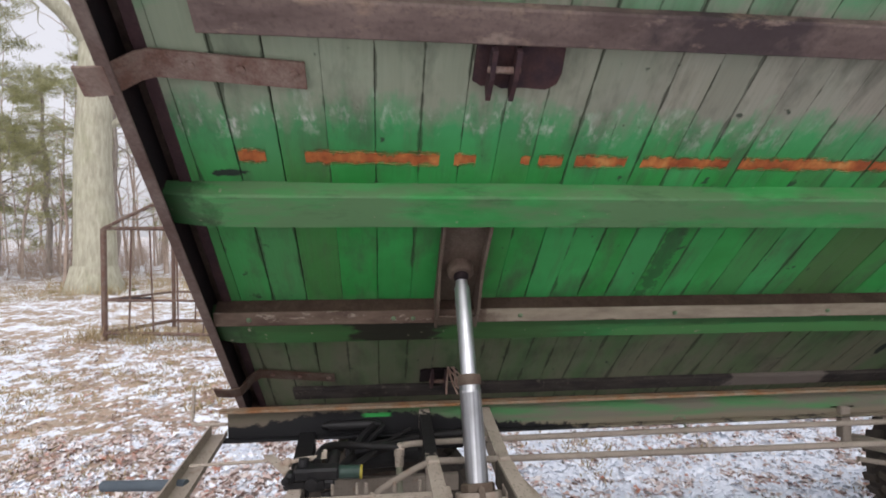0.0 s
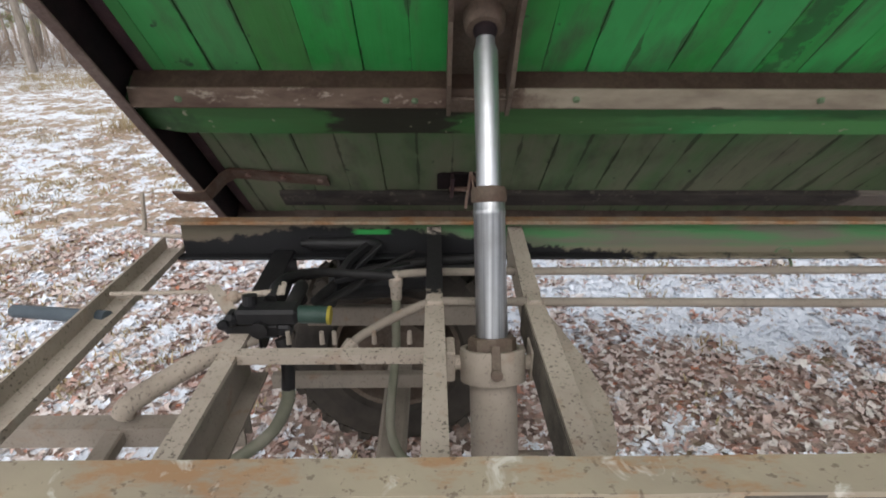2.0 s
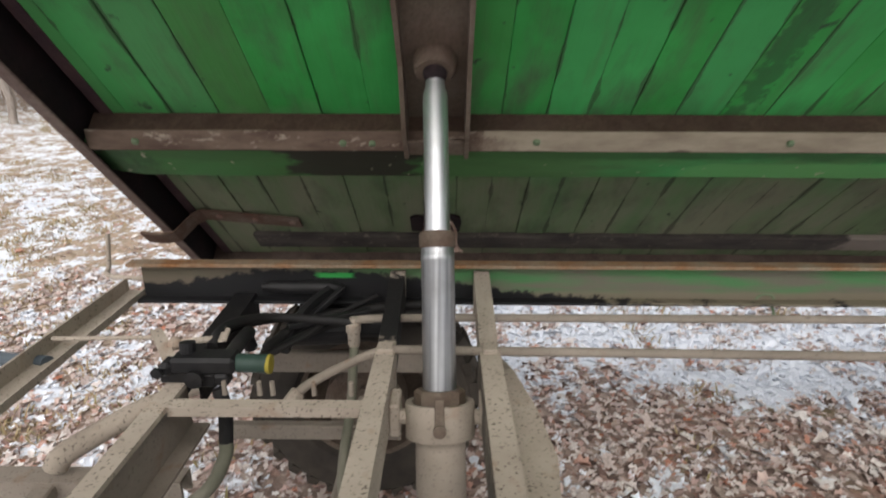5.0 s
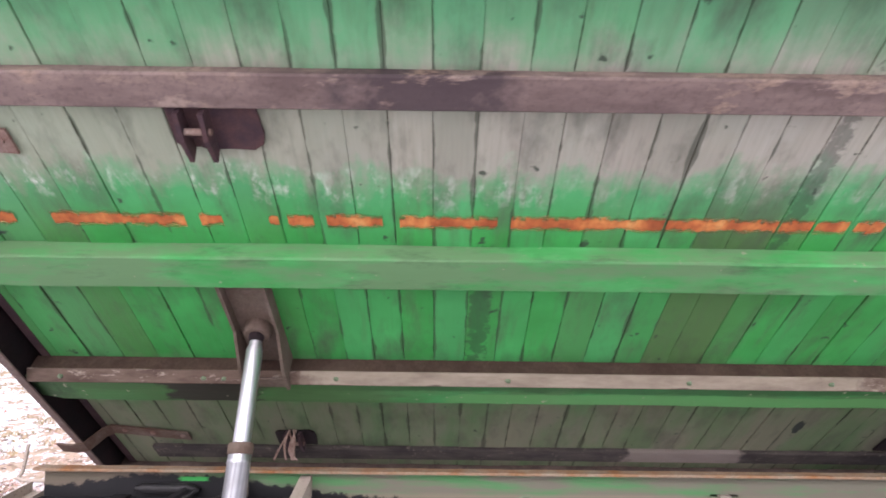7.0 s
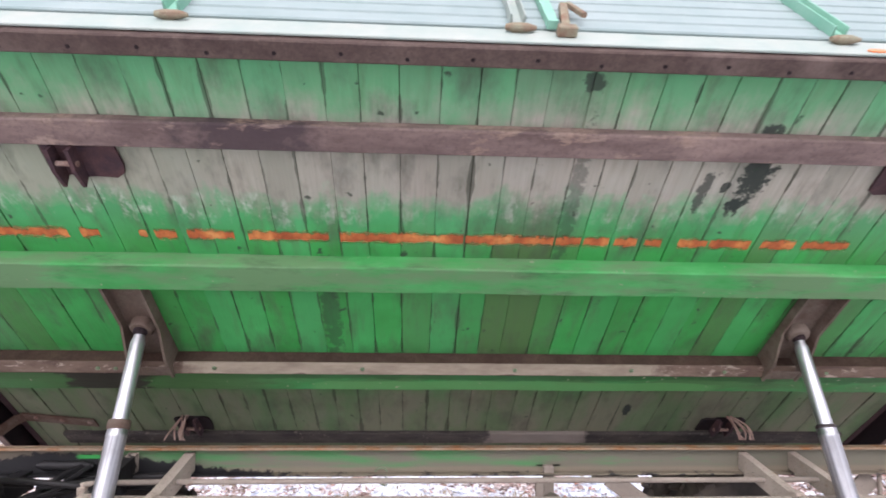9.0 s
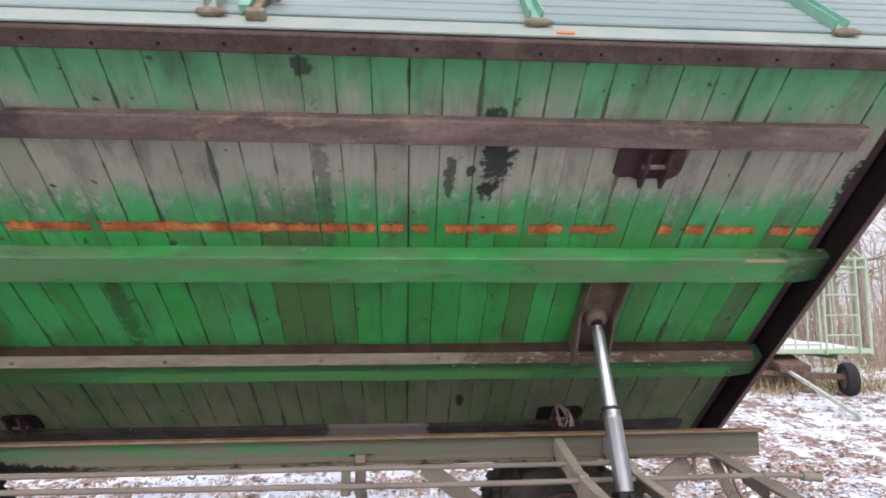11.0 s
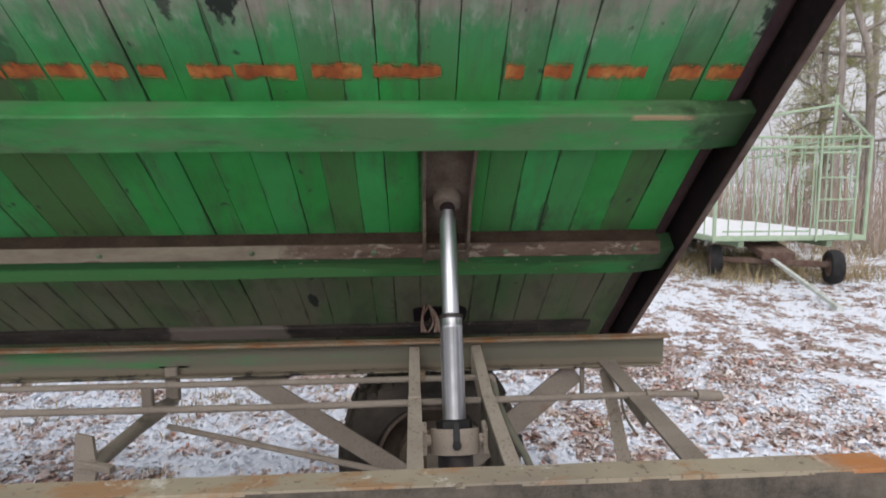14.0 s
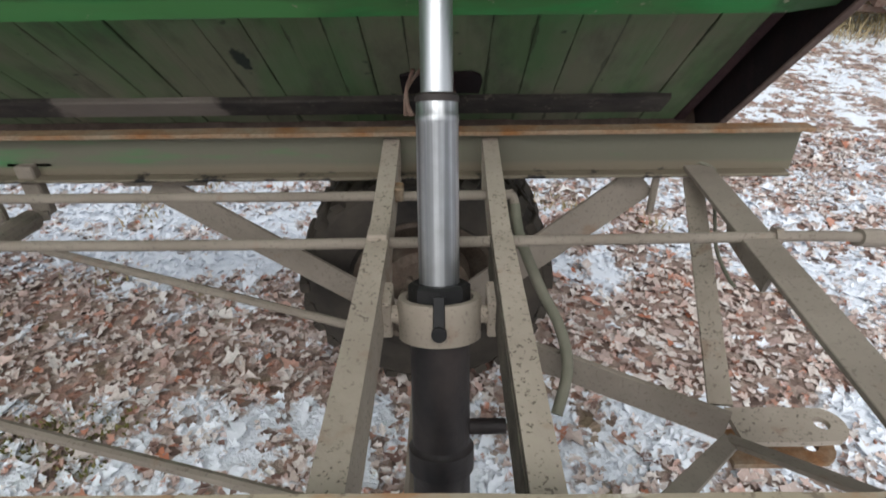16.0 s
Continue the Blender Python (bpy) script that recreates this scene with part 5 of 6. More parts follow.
def hydraulic_cylinder(x, x_head, barrel_mat, label):
    base = Vector((x, 0.042, 0.772))
    up = Vector((x_head, 0.340, 1.508)) - base
    reach = up.length
    up.normalize()
    bm = B()
    lathe(bm, [(0.0, -0.47), (0.056, -0.47), (0.058, -0.46), (0.058, -0.05), (0.054, -0.03), (0.0, -0.03)], base, up, 28)
    lathe(bm, [(0.058, -0.355), (0.066, -0.35), (0.066, -0.305), (0.060, -0.30), (0.058, -0.295)], base, up, 28)
    tube(bm, [base + up * -0.265 + Vector((0.05, 0, 0)), base + up * -0.265 + Vector((0.13, 0, 0))], 0.016, 12)
    body = part("hydraulic_cylinder", bm, barrel_mat, trailer, label, True)
    bm = B()
    lathe(bm, [(0.066, -0.075), (0.080, -0.072), (0.081, 0.0), (0.079, 0.006), (0.066, 0.006), (0.064, 0.0), (0.064, -0.072), (0.066, -0.075)], base, up, 30)
    ring = part("gimbal_ring", bm, MUD_GREY, body, "muddy steel gimbal ring", True)
    for sgn in (-1, 1):
        bm = B()
        tube(bm, [base + Vector((sgn * 0.076, 0, 0)) - up * 0.03, base + Vector((sgn * 0.112, 0, 0)) - up * 0.03], 0.018, 12)
        box(bm, (x + sgn * 0.104 - 0.012, 0.010, 0.70), (x + sgn * 0.104 + 0.012, 0.085, 0.785), 0.004)
        part("trunnion", bm, MUD, ring)
    front = Vector((0, -up.z, up.y))
    bm = B()
    bar(bm, base + front * 0.070 + up * 0.022, base + front * 0.080 - up * 0.042, 0.022, 0.016, (0, -1, 0.3))
    tube(bm, [base + front * 0.070 - up * 0.042, base + front * 0.094 - up * 0.042], 0.014, 12)
    part("lock_pin", bm, BLACK if barrel_mat is BARREL_BLACK else BRACKET, ring)
    bm = B()
    lathe(bm, [(0.040, -0.03), (0.058, -0.03), (0.060, 0.000), (0.060, 0.028), (0.054, 0.034), (0.040, 0.034)], base, up, 8)
    part("gland_nut", bm, BLACK if barrel_mat is BARREL_BLACK else BRACKET, body, "notched gland nut")
    bm = B()
    lathe(bm, [(0.0, 0.0), (0.039, 0.0), (0.039, 0.33), (0.0402, 0.332), (0.0402, 0.345), (0.039, 0.347), (0.039, 0.375), (0.0, 0.375)], base, up, 32)
    stage = part("stage", bm, STAGE_METAL, body, "bright chromed cylinder stage", True)
    bm = B()
    if barrel_mat is BARREL_BLACK:
        lathe(bm, [(0.030, 0.368), (0.0405, 0.368), (0.041, 0.371), (0.041, 0.379), (0.036, 0.384), (0.030, 0.384)], base, up, 28)
    else:
        lathe(bm, [(0.030, 0.362), (0.0425, 0.362), (0.044, 0.37), (0.044, 0.392), (0.040, 0.400), (0.030, 0.402)], base, up, 28)
    part("stage_collar", bm, BARREL_BLACK if barrel_mat is BARREL_BLACK else BRACKET, stage, "worn collar", True)
    bm = B()
    lathe(bm, [(0.0, 0.36), (0.0300, 0.36), (0.0300, reach - 0.062), (0.024, reach - 0.045), (0.022, reach - 0.02), (0.0, reach - 0.02)], base, up, 28)
    part("rod", bm, CHROME, stage, "bright chromed piston rod", True)
    bm = B()
    bmesh.ops.create_uvsphere(bm, u_segments=18, v_segments=12, radius=0.030, matrix=Matrix.Translation(base + up * (reach - 0.01)))
    part("ball_head", bm, DARK_STEEL, stage, "dark ball head", True)


hydraulic_cylinder(0.017, 0.0, MUD_GREY, "telescopic hydraulic cylinder with a muddy barrel, extended")
hydraulic_cylinder(3.061, 3.06, BARREL_BLACK, "telescopic hydraulic cylinder with a black barrel, extended")


# ---- wheels and axles ----
def wheel(x, y, out):
    """A tractor-trailer wheel; out is the side that faces away from the frame."""
    bm = B()
    prof = [(0.245, -0.075), (0.27, -0.105), (0.33, -0.115), (0.39, -0.112), (0.415, -0.095), (0.422, -0.05), (0.424, 0.0), (0.422, 0.05), (0.415, 0.095), (0.39, 0.112), (0.33, 0.115), (0.27, 0.105), (0.245, 0.075), (0.245, -0.075)]
    lathe(bm, prof, (0, 0, 0), (0, 1, 0), 44)
    tyre_mesh = bm
    bm = B()
    lathe(bm, [(0.0, out * 0.02), (0.10, out * 0.02), (0.12, out * 0.05), (0.19, out * 0.04), (0.225, out * 0.01), (0.235, -0.08), (0.255, -0.085), (0.255, -0.07), (0.245, 0.08), (0.258, 0.085), (0.255, 0.07), (0.225, 0.03)], (0, 0, 0), (0, 1, 0), 36)
    rim = part("wheel", bm, TREAD_RIM, trailer, "muddy trailer wheel with a lugged tyre", True)
    rim.location = (x, y, 0.318)
    part("tyre", tyre_mesh, TYRE, rim, "worn muddy lugged tyre")
    for sgn in (-1, 1):
        bm = B()
        bar(bm, (0.425, sgn * 0.012, 0), (0.412, sgn * 0.112, 0.03), 0.045, 0.030, (1, 0, 0))
        first_lug = part("lug", bm, TYRE, rim)
        for k in range(1, 30):
            ob = new("lug", first_lug.data)
            ob.parent = rim
            ob.rotation_euler.y = 2 * math.pi * (k + (0.0 if sgn > 0 else 0.5)) / 30
    bm = B()
    lathe(bm, [(0.0, -out * 0.115), (0.12, -out * 0.115), (0.15, -out * 0.10), (0.155, -out * 0.02), (0.0, -out * 0.02)], (0, 0, 0), (0, 1, 0), 28)
    for k in range(8):
        a = 2 * math.pi * k / 8
        tube(bm, [(0.075 * math.cos(a), -out * 0.115, 0.075 * math.sin(a)), (0.075 * math.cos(a), -out * 0.135, 0.075 * math.sin(a))], 0.012, 6)
    part("brake_drum", bm, TREAD_RIM, rim, "rusty muddy brake drum")
    return rim


# single wheels in front, a pair side by side at the rear
for x, rows in ((-0.272, (0.80,)), (3.004, (0.80, 1.045))):
    for y in rows:
        wheel(x, y, 1)
        wheel(x, -y, -1)
    bm = B()
    bar(bm, (x + 0.018, -0.70, 0.318), (x + 0.018, 0.70, 0.318), 0.085, 0.085)
    part("axle", bm, MUD_DARK, trailer, "square axle caked in mud")
for a, b, h in (((-0.56, 0.55, 0.585), (0.02, 0.55, 0.585), 0.072), ((-0.62, 0.30, 0.500), (-0.10, 0.30, 0.500), 0.048)):
    bm = B()
    bar(bm, a, b, 0.03, h)
    part("steering_link", bm, MUD_DARK, trailer, "muddy cross link in front of the wheel")

# frayed cord at the two lower hook plates
for x in (0.0, 2.98):
    tie = empty("cord_tie", parent=trailer)
    tagged(tie, "frayed tan cord hanging from a hook")
    for k in range(7):
        bm = B()
        r2 = random.Random(k + int(x * 10))
        a = Vector((x + 0.02 + r2.uniform(-0.02, 0.02), 0.815, 1.02))
        b = Vector((x + 0.03 + r2.uniform(-0.06, 0.06), 0.67, 0.93))
        tube(bm, bend([a, (a + b) / 2 + Vector((r2.uniform(-0.03, 0.03), -0.03, r2.uniform(-0.02, 0.02))), b], 4), 0.005, 5)
        part("strand", bm, STRAP, tie)


# ---- surroundings: trees, brush, a rusty rack and a cage wagon ----
class Wood:
    """Collects tapering limbs and needle tufts as plain lists."""

    def __init__(self):
        self.v, self.f, self.nv, self.nf = [], [], [], []

    def limb(self, pts, r0, r1, seg=6):
        n0, n = len(self.v), len(pts)
        side = None
        for k, p in enumerate(pts):
            d = (pts[min(k + 1, n - 1)] - pts[max(k - 1, 0)]).normalized()
            side = d.orthogonal().normalized() if side is None else (side - d * side.dot(d)).normalized()
            other = d.cross(side)
            r = r0 + (r1 - r0) * k / (n - 1)
            for j in range(seg):
                a = 2 * math.pi * j / seg
                self.v.append(p + (side * math.cos(a) + other * math.sin(a)) * r)
        for k in range(n - 1):
            for j in range(seg):
                a, b = n0 + k * seg + j, n0 + k * seg + (j + 1) % seg
                self.f.append((a, b, b + seg, a + seg))

    def tuft(self, p, size, rg, count=12):
        for _ in range(count):
            d = Vector((rg.gauss(0, 1), rg.gauss(0, 1), rg.gauss(0.25, 0.8))).normalized()
            w = d.orthogonal().normalized() * size * 0.07
            n0 = len(self.nv)
            q = p + Vector((rg.uniform(-1, 1), rg.uniform(-1, 1), rg.uniform(-0.6, 0.6))) * size * 0.7
            self.nv += [q - w, q + w, q + d * size * rg.uniform(0.6, 1.1)]
            self.nf.append((n0, n0 + 1, n0 + 2))

    def grow(self, p, d, length, r, depth, rg, curl=0.25, droop=0.0, needles=0.0):
        """A limb that wanders and forks."""
        n = 6
        pts, q, way = [p.copy()], p.copy(), d.normalized()
        for _ in range(n):
            way = (way + Vector((rg.gauss(0, curl), rg.gauss(0, curl), rg.gauss(0, curl * 0.7) - droop))).normalized()
            q = q + way * (length / n)
            pts.append(q.copy())
        self.limb(pts, r, r * 0.45, 7 if depth > 2 else (5 if depth > 1 else 3))
        if needles and depth <= 1:
            for k in range(2, n + 1):
                if rg.random() < needles:
                    self.tuft(pts[k], 0.24, rg, 12)
        if depth <= 0:
            return
        for _ in range(rg.randint(3, 5)):
            k = rg.randint(2, n)
            side = Vector((rg.gauss(0, 1), rg.gauss(0, 1), rg.gauss(0.25, 0.6))).normalized()
            self.grow(pts[k], (pts[k] - pts[k - 1]).normalized() * 0.6 + side, length * rg.uniform(0.45, 0.7), r * 0.42, depth - 1, rg, curl, droop, needles)


def tree(seed, height, radius, bark_mat, needles, label, first=0.35, flare=False, count=13, category="tree", wander=0.035):
    """A trunk with limbs, its crown a mesh of its own."""
    rg = random.Random(seed)
    w = Wood()
    n, q = 12, Vector((0, 0, -0.1))
    pts = []
    for k in range(n + 1):
        pts.append(q.copy())
        q = q + Vector((rg.gauss(0, wander), rg.gauss(0, wander), 1)) * height / n
    trunk = Wood()
    if flare:
        trunk.limb([Vector((0, 0, -0.3)), Vector((0, 0, 0.12)), Vector((0, 0, 0.6))], radius * 1.55, radius * 1.02, 16)
    trunk.limb(pts, radius, radius * 0.30, 14 if flare else 9)
    top = raw("tree", trunk.v, trunk.f, bark_mat)
    top.data.shade_smooth()
    for k in range(count):
        h = first + (1 - first) * (k + rg.random()) / count
        i = min(n - 1, int(h * n))
        a = rg.uniform(0, 2 * math.pi)
        d = Vector((math.cos(a), math.sin(a), rg.uniform(-0.1, 0.55)))
        w.grow(pts[i], d, height * rg.uniform(0.16, 0.30) * (1.15 - 0.6 * h), radius * 0.32 * (1.2 - h), 2, rg, 0.22, 0.01, needles)
    br = raw("crown", w.v, w.f, bark_mat, top)
    if needles:
        raw("foliage", w.nv, w.nf, NEEDLES, top)
    return tagged(top, label, category, "trees of the wood")


def stand(ob, x, y, turn=0.0, size=1.0):
    ob.matrix_basis = pose(x, y, float(ground_z(x, y)) - 0.02, 0, 0, turn) @ Matrix.Diagonal((size, size, size, 1))
    return ob


def bend2(pts):
    return [(p.x, p.y) for p in bend([(x, z, 0) for x, z in pts], 4)]


oak = tree(3, 13.0, 0.45, OAK_BARK, 0, "old grey-green oak with a mossy trunk, bare", 0.55, True, 12)
w = Wood()
right = Vector((0.866, 0.5, 0))
for pts, r0, r1 in (([(0.1, 5.4), (-0.5, 6.1), (-1.2, 6.7), (-1.8, 7.6), (-2.2, 8.6), (-2.9, 9.8)], 0.19, 0.10), ([(0.0, 6.4), (-0.5, 6.7), (-1.0, 6.9), (-1.1, 7.3), (-1.5, 7.7), (-1.8, 8.4), (-2.3, 9.3)], 0.11, 0.05),
                    ([(0.1, 3.6), (0.5, 3.85), (1.0, 4.25)], 0.10, 0.06), ([(-0.4, 3.7), (-0.9, 3.85), (-1.3, 3.75)], 0.03, 0.012)):
    w.limb([right * p + Vector((0, 0, z)) for p, z in bend2(pts)], r0, r1, 9)
limb = raw("limb", w.v, w.f, OAK_BARK, oak)
limb.data.shade_smooth()
stand(oak, -9.06, 15.90, 0, 1.38)
pine_a = stand(tree(11, 11.0, 0.17, PINE_BARK, 0.65, "tall pine with thin green needles", 0.28), 11.3, 14.0)
pine_b = stand(tree(12, 9.0, 0.14, PINE_BARK, 0.6, "crooked pine with sparse needles", 0.18, wander=0.12), 14.5, 13.0)
bare_a = stand(tree(13, 10.0, 0.11, PINE_BARK, 0, "slender bare tree with many twigs", 0.25, False, 17, wander=0.09), 13.2, 11.0)
for ob, x, y, a, s in (
        (pine_a, 20.4, 18.5, 160, 1.15),
        (pine_a, -13.1, 17.5, 40, 0.82), (pine_a, -16.5, 20.0, 130, 0.9), (pine_a, -10.9, 21.0, 220, 0.9), (pine_a, -19.9, 21.0, 15, 0.95), (pine_b, -14.3, 23.0, 90, 1.0),
        (pine_b, -18.2, 25.5, 200, 1.1), (bare_a, -12.3, 14.5, 0, 1.0), (bare_a, -15.7, 16.0, 75, 1.1), (bare_a, -9.6, 18.5, 150, 1.0), (bare_a, -19.1, 18.5, 240, 1.1),
        (pine_a, -8.3, 24.0, 310, 0.95), (bare_a, -22.3, 23.5, 330, 1.2)):
    c = copy_thing(ob, pose(x, y, float(ground_z(x, y)) - 0.05, 0, 0, a))
    c.scale = (s, s, s)

# a crooked pine with wide level limbs behind the wagon
w = Wood()
r3 = random.Random(31)
side = Vector((0.778, -0.629, 0))
at = lambda p, z, d=0.0: side * p + Vector((0.629, 0.778, 0)) * d + Vector((0, 0, z))
trunk = Wood()
trunk.limb(bend([at(0, -0.2), at(0.02, 1.4), at(-0.05, 2.9), at(-0.2, 4.7), at(-0.55, 6.1), at(-0.35, 7.6), at(0.1, 9.0)], 4), 0.12, 0.04, 9)
bent_pine = raw("tree", trunk.v, trunk.f, PINE_BARK)
bent_pine.data.shade_smooth()
for p, z, q, zq, dq, r in ((-0.2, 4.6, -2.3, 5.5, 0.4, 0.07), (-0.5, 6.0, -2.0, 7.2, -0.6, 0.07), (-0.05, 2.9, -1.6, 4.3, 0.8, 0.06), (-0.3, 5.2, 1.6, 6.6, 0.5, 0.06), (-0.5, 6.3, 1.4, 8.2, -0.5, 0.06), (0.0, 8.6, -1.5, 9.6, 0.4, 0.05), (0.0, 3.6, 1.3, 4.4, -0.4, 0.05)):
    a, b = at(p, z), at(q, zq, dq)
    w.grow(a, b - a, (b - a).length, r, 2, r3, 0.20, 0.0, 0.5)
raw("crown", w.v, w.f, PINE_BARK, bent_pine)
raw("foliage", w.nv, w.nf, NEEDLES, bent_pine)
tagged(bent_pine, "crooked pine with wide level limbs", "tree", "trees of the wood")
stand(bent_pine, 14.2, 11.2)

# far woods: many thin stems and twigs behind the trees
rg = random.Random(77)
w = Wood()
for k in range(240):
    left = k % 2
    b = radians(rg.uniform(-58, -18) if left else rg.uniform(10, 62))
    d = rg.uniform(22, 48)
    x, y = (-0.2 if left else 2.9) + d * math.sin(b), -2.0 + d * math.cos(b)
    p = Vector((x, y, float(ground_z(x, y)) - 0.1))
    h = rg.uniform(3.0, 11.0) if left else rg.uniform(2.5, 6.5)
    lean = Vector((rg.gauss(0, 0.06), rg.gauss(0, 0.06), 1))
    w.limb([p, p + lean * h * 0.5, p + lean * h + Vector((rg.gauss(0, 0.3), rg.gauss(0, 0.3), 0))], rg.uniform(0.02, 0.09), 0.015, 4)
    for _ in range(7):
        q = p + lean * h * rg.uniform(0.25, 1.0)
        e = q + Vector((rg.gauss(0, 0.9), rg.gauss(0, 0.9), rg.uniform(0.1, 1.3)))
        w.limb([q, (q + e) / 2 + Vector((0, 0, 0.1)), e], 0.022, 0.008, 3)
woods = raw("far_woods", w.v, w.f, BRUSH)
tagged(woods, "wood of thin bare stems, haze put into their pale colour", "woods", kind="stuff")

# undergrowth and long dry grass
w = Wood()
for k in range(1500):
    left = k % 2
    if left:
        b, d = radians(rg.uniform(-55, -22)), rg.uniform(25, 42)
        x, y = -0.2 + d * math.sin(b), -2.0 + d * math.cos(b)
    else:
        b, d = radians(rg.uniform(18, 60)), rg.uniform(14.5, 24)
        x, y = 2.9 + d * math.sin(b), -2.0 + d * math.cos(b)
    p = Vector((x, y, float(ground_z(x, y)) - 0.05))
    for _ in range(4):
        e = p + Vector((rg.gauss(0, 0.25), rg.gauss(0, 0.25), rg.uniform(0.4, 1.3 if left else 2.0)))
        w.limb([p, (p + e) / 2 + Vector((rg.gauss(0, 0.08), rg.gauss(0, 0.08), 0)), e], 0.012, 0.004, 3)
tagged(raw("undergrowth", w.v, w.f, BRUSH), "brown tangle of bare undergrowth", "undergrowth", kind="stuff")


def blades(spots, name, label, lo, hi, count, spread, mat=GRASS, category="grass"):
    v, f = [], []
    for x, y in spots:
        z = float(ground_z(x, y)) - 0.01
        for _ in range(count):
            a, l = rg.uniform(0, 2 * math.pi), rg.uniform(lo, hi)
            p = Vector((x + rg.gauss(0, spread), y + rg.gauss(0, spread), z))
            tip = p + Vector((math.cos(a) * l * rg.uniform(0.3, 0.9), math.sin(a) * l * rg.uniform(0.3, 0.9), l * rg.uniform(0.35, 0.95)))
            sd = Vector((-math.sin(a), math.cos(a), 0)) * 0.005
            mid = (p + tip) / 2 + Vector((0, 0, l * 0.12))
            n0 = len(v)
            v += [p - sd, p + sd, mid + sd, mid - sd, tip]
            f += [(n0, n0 + 1, n0 + 2, n0 + 3), (n0 + 3, n0 + 2, n0 + 4)]
    return tagged(raw(name, v, f, mat), label, category, kind="stuff")


spots = []
while len(spots) < 460:
    d, b = rg.uniform(3.5, 16) ** 1.0, radians(rg.uniform(-62, -14))
    x, y = d * math.sin(b) - 0.2, d * math.cos(b) - 2.0
    if x < -1.5 and noise.noise(Vector((x * 0.7, y * 0.7, 3.0))) > -0.05:
        spots.append((x, y))
spots += [(rg.uniform(-1.0, 4.5), rg.uniform(0.9, 3.5)) for _ in range(40)]
spots += [(rg.gauss(-0.45, 0.25), rg.gauss(0.35, 0.2)) for _ in range(14)]
blades(spots, "grass_tufts", "tufts of dry yellow grass in the snow", 0.02, 0.08, 46, 0.075)
spots = [(rg.uniform(7.5, 10.9), rg.uniform(6.6, 9.4)) for _ in range(150)] + [(rg.uniform(5.0, 16), rg.uniform(8.2, 12.5)) for _ in range(200)]
spots += [(-5.1 + rg.uniform(-0.2, 3.2), 7.93 + rg.gauss(0, 0.25)) for _ in range(70)] + [(-8.8 + rg.gauss(0, 1.7), 16.4 + rg.gauss(0, 1.8)) for _ in range(160)]
blades(spots, "long_grass", "long dry grass round the wagon and rack", 0.15, 0.45, 22, 0.14)

spots = [(rg.gauss(-0.40, 0.13), rg.gauss(0.30, 0.09)) for _ in range(16)] + [(rg.gauss(1.75, 0.15), rg.gauss(0.42, 0.06)) for _ in range(14)] + [(rg.gauss(0.75, 0.25), rg.gauss(0.30, 0.08)) for _ in range(8)]
spots += [(-9.06 + 1.10 * math.cos(a), 15.90 + 1.10 * math.sin(a)) for a in (rg.uniform(0, 6.28) for _ in range(60))]
blades(spots, "moss", "patches of yellow-green moss among the leaves", 0.012, 0.035, 130, 0.045, MOSS, "moss")

# dead leaves lying loose on the ground
LN = 57000
rs = np.random.RandomState(4)
lx = np.concatenate([rs.uniform(-3.2, 6.5, LN * 2 // 3), rs.uniform(-7, 10, LN // 3)])
ly = np.concatenate([rs.uniform(-0.3, 3.2, LN * 2 // 3), rs.uniform(1.5, 8.0, LN // 3)])
size = rs.uniform(0.013, 0.029, LN) * (1 + (rs.rand(LN) < 0.05) * 0.9)
half = [(0.26, -0.62), (0.56, -0.50), (0.36, -0.12), (0.66, 0.18), (0.34, 0.46)]
outline = np.array([(0, -1.0)] + half + [(0, 1.1)] + [(-a, b) for a, b in half[::-1]] + [(0, 0.05)])
LK = len(outline)
turn = rs.uniform(0, 2 * np.pi, LN)
pts = outline[None] * size[:, None, None] * rs.uniform(0.65, 1.30, (LN, LK, 2))
px = pts[..., 0] * np.cos(turn)[:, None] - pts[..., 1] * np.sin(turn)[:, None]
py = pts[..., 0] * np.sin(turn)[:, None] + pts[..., 1] * np.cos(turn)[:, None]
tx, ty = rs.normal(0, 0.21, LN), rs.normal(0, 0.21, LN)
cup = rs.uniform(-0.1, 0.75, LN) * size
pz = px * tx[:, None] + py * ty[:, None] + cup[:, None] * (np.abs(outline[:, 0]) / 0.62)[None] + rs.normal(0, 0.10, (LN, LK)) * size[:, None]
wx, wy = lx[:, None] + px, ly[:, None] + py
wz = ground_z(lx, ly)[:, None] + pz + np.abs(tx[:, None]) * size[:, None] * 0.5 + 0.006
lv = np.stack([wx, wy, wz], -1).reshape(-1, 3)
base = np.arange(LN) * LK
fan = np.stack([np.stack([base + k, base + (k + 1) % (LK - 1), base + LK - 1], -1) for k in range(LK - 1)], 1).reshape(-1, 3)
leaves = raw("fallen_leaves", lv.tolist(), fan.tolist(), LEAVES)
leaves.data.shade_smooth()
tagged(leaves, "brown and rust-red fallen leaves dusted with snow", "leaves", kind="stuff")


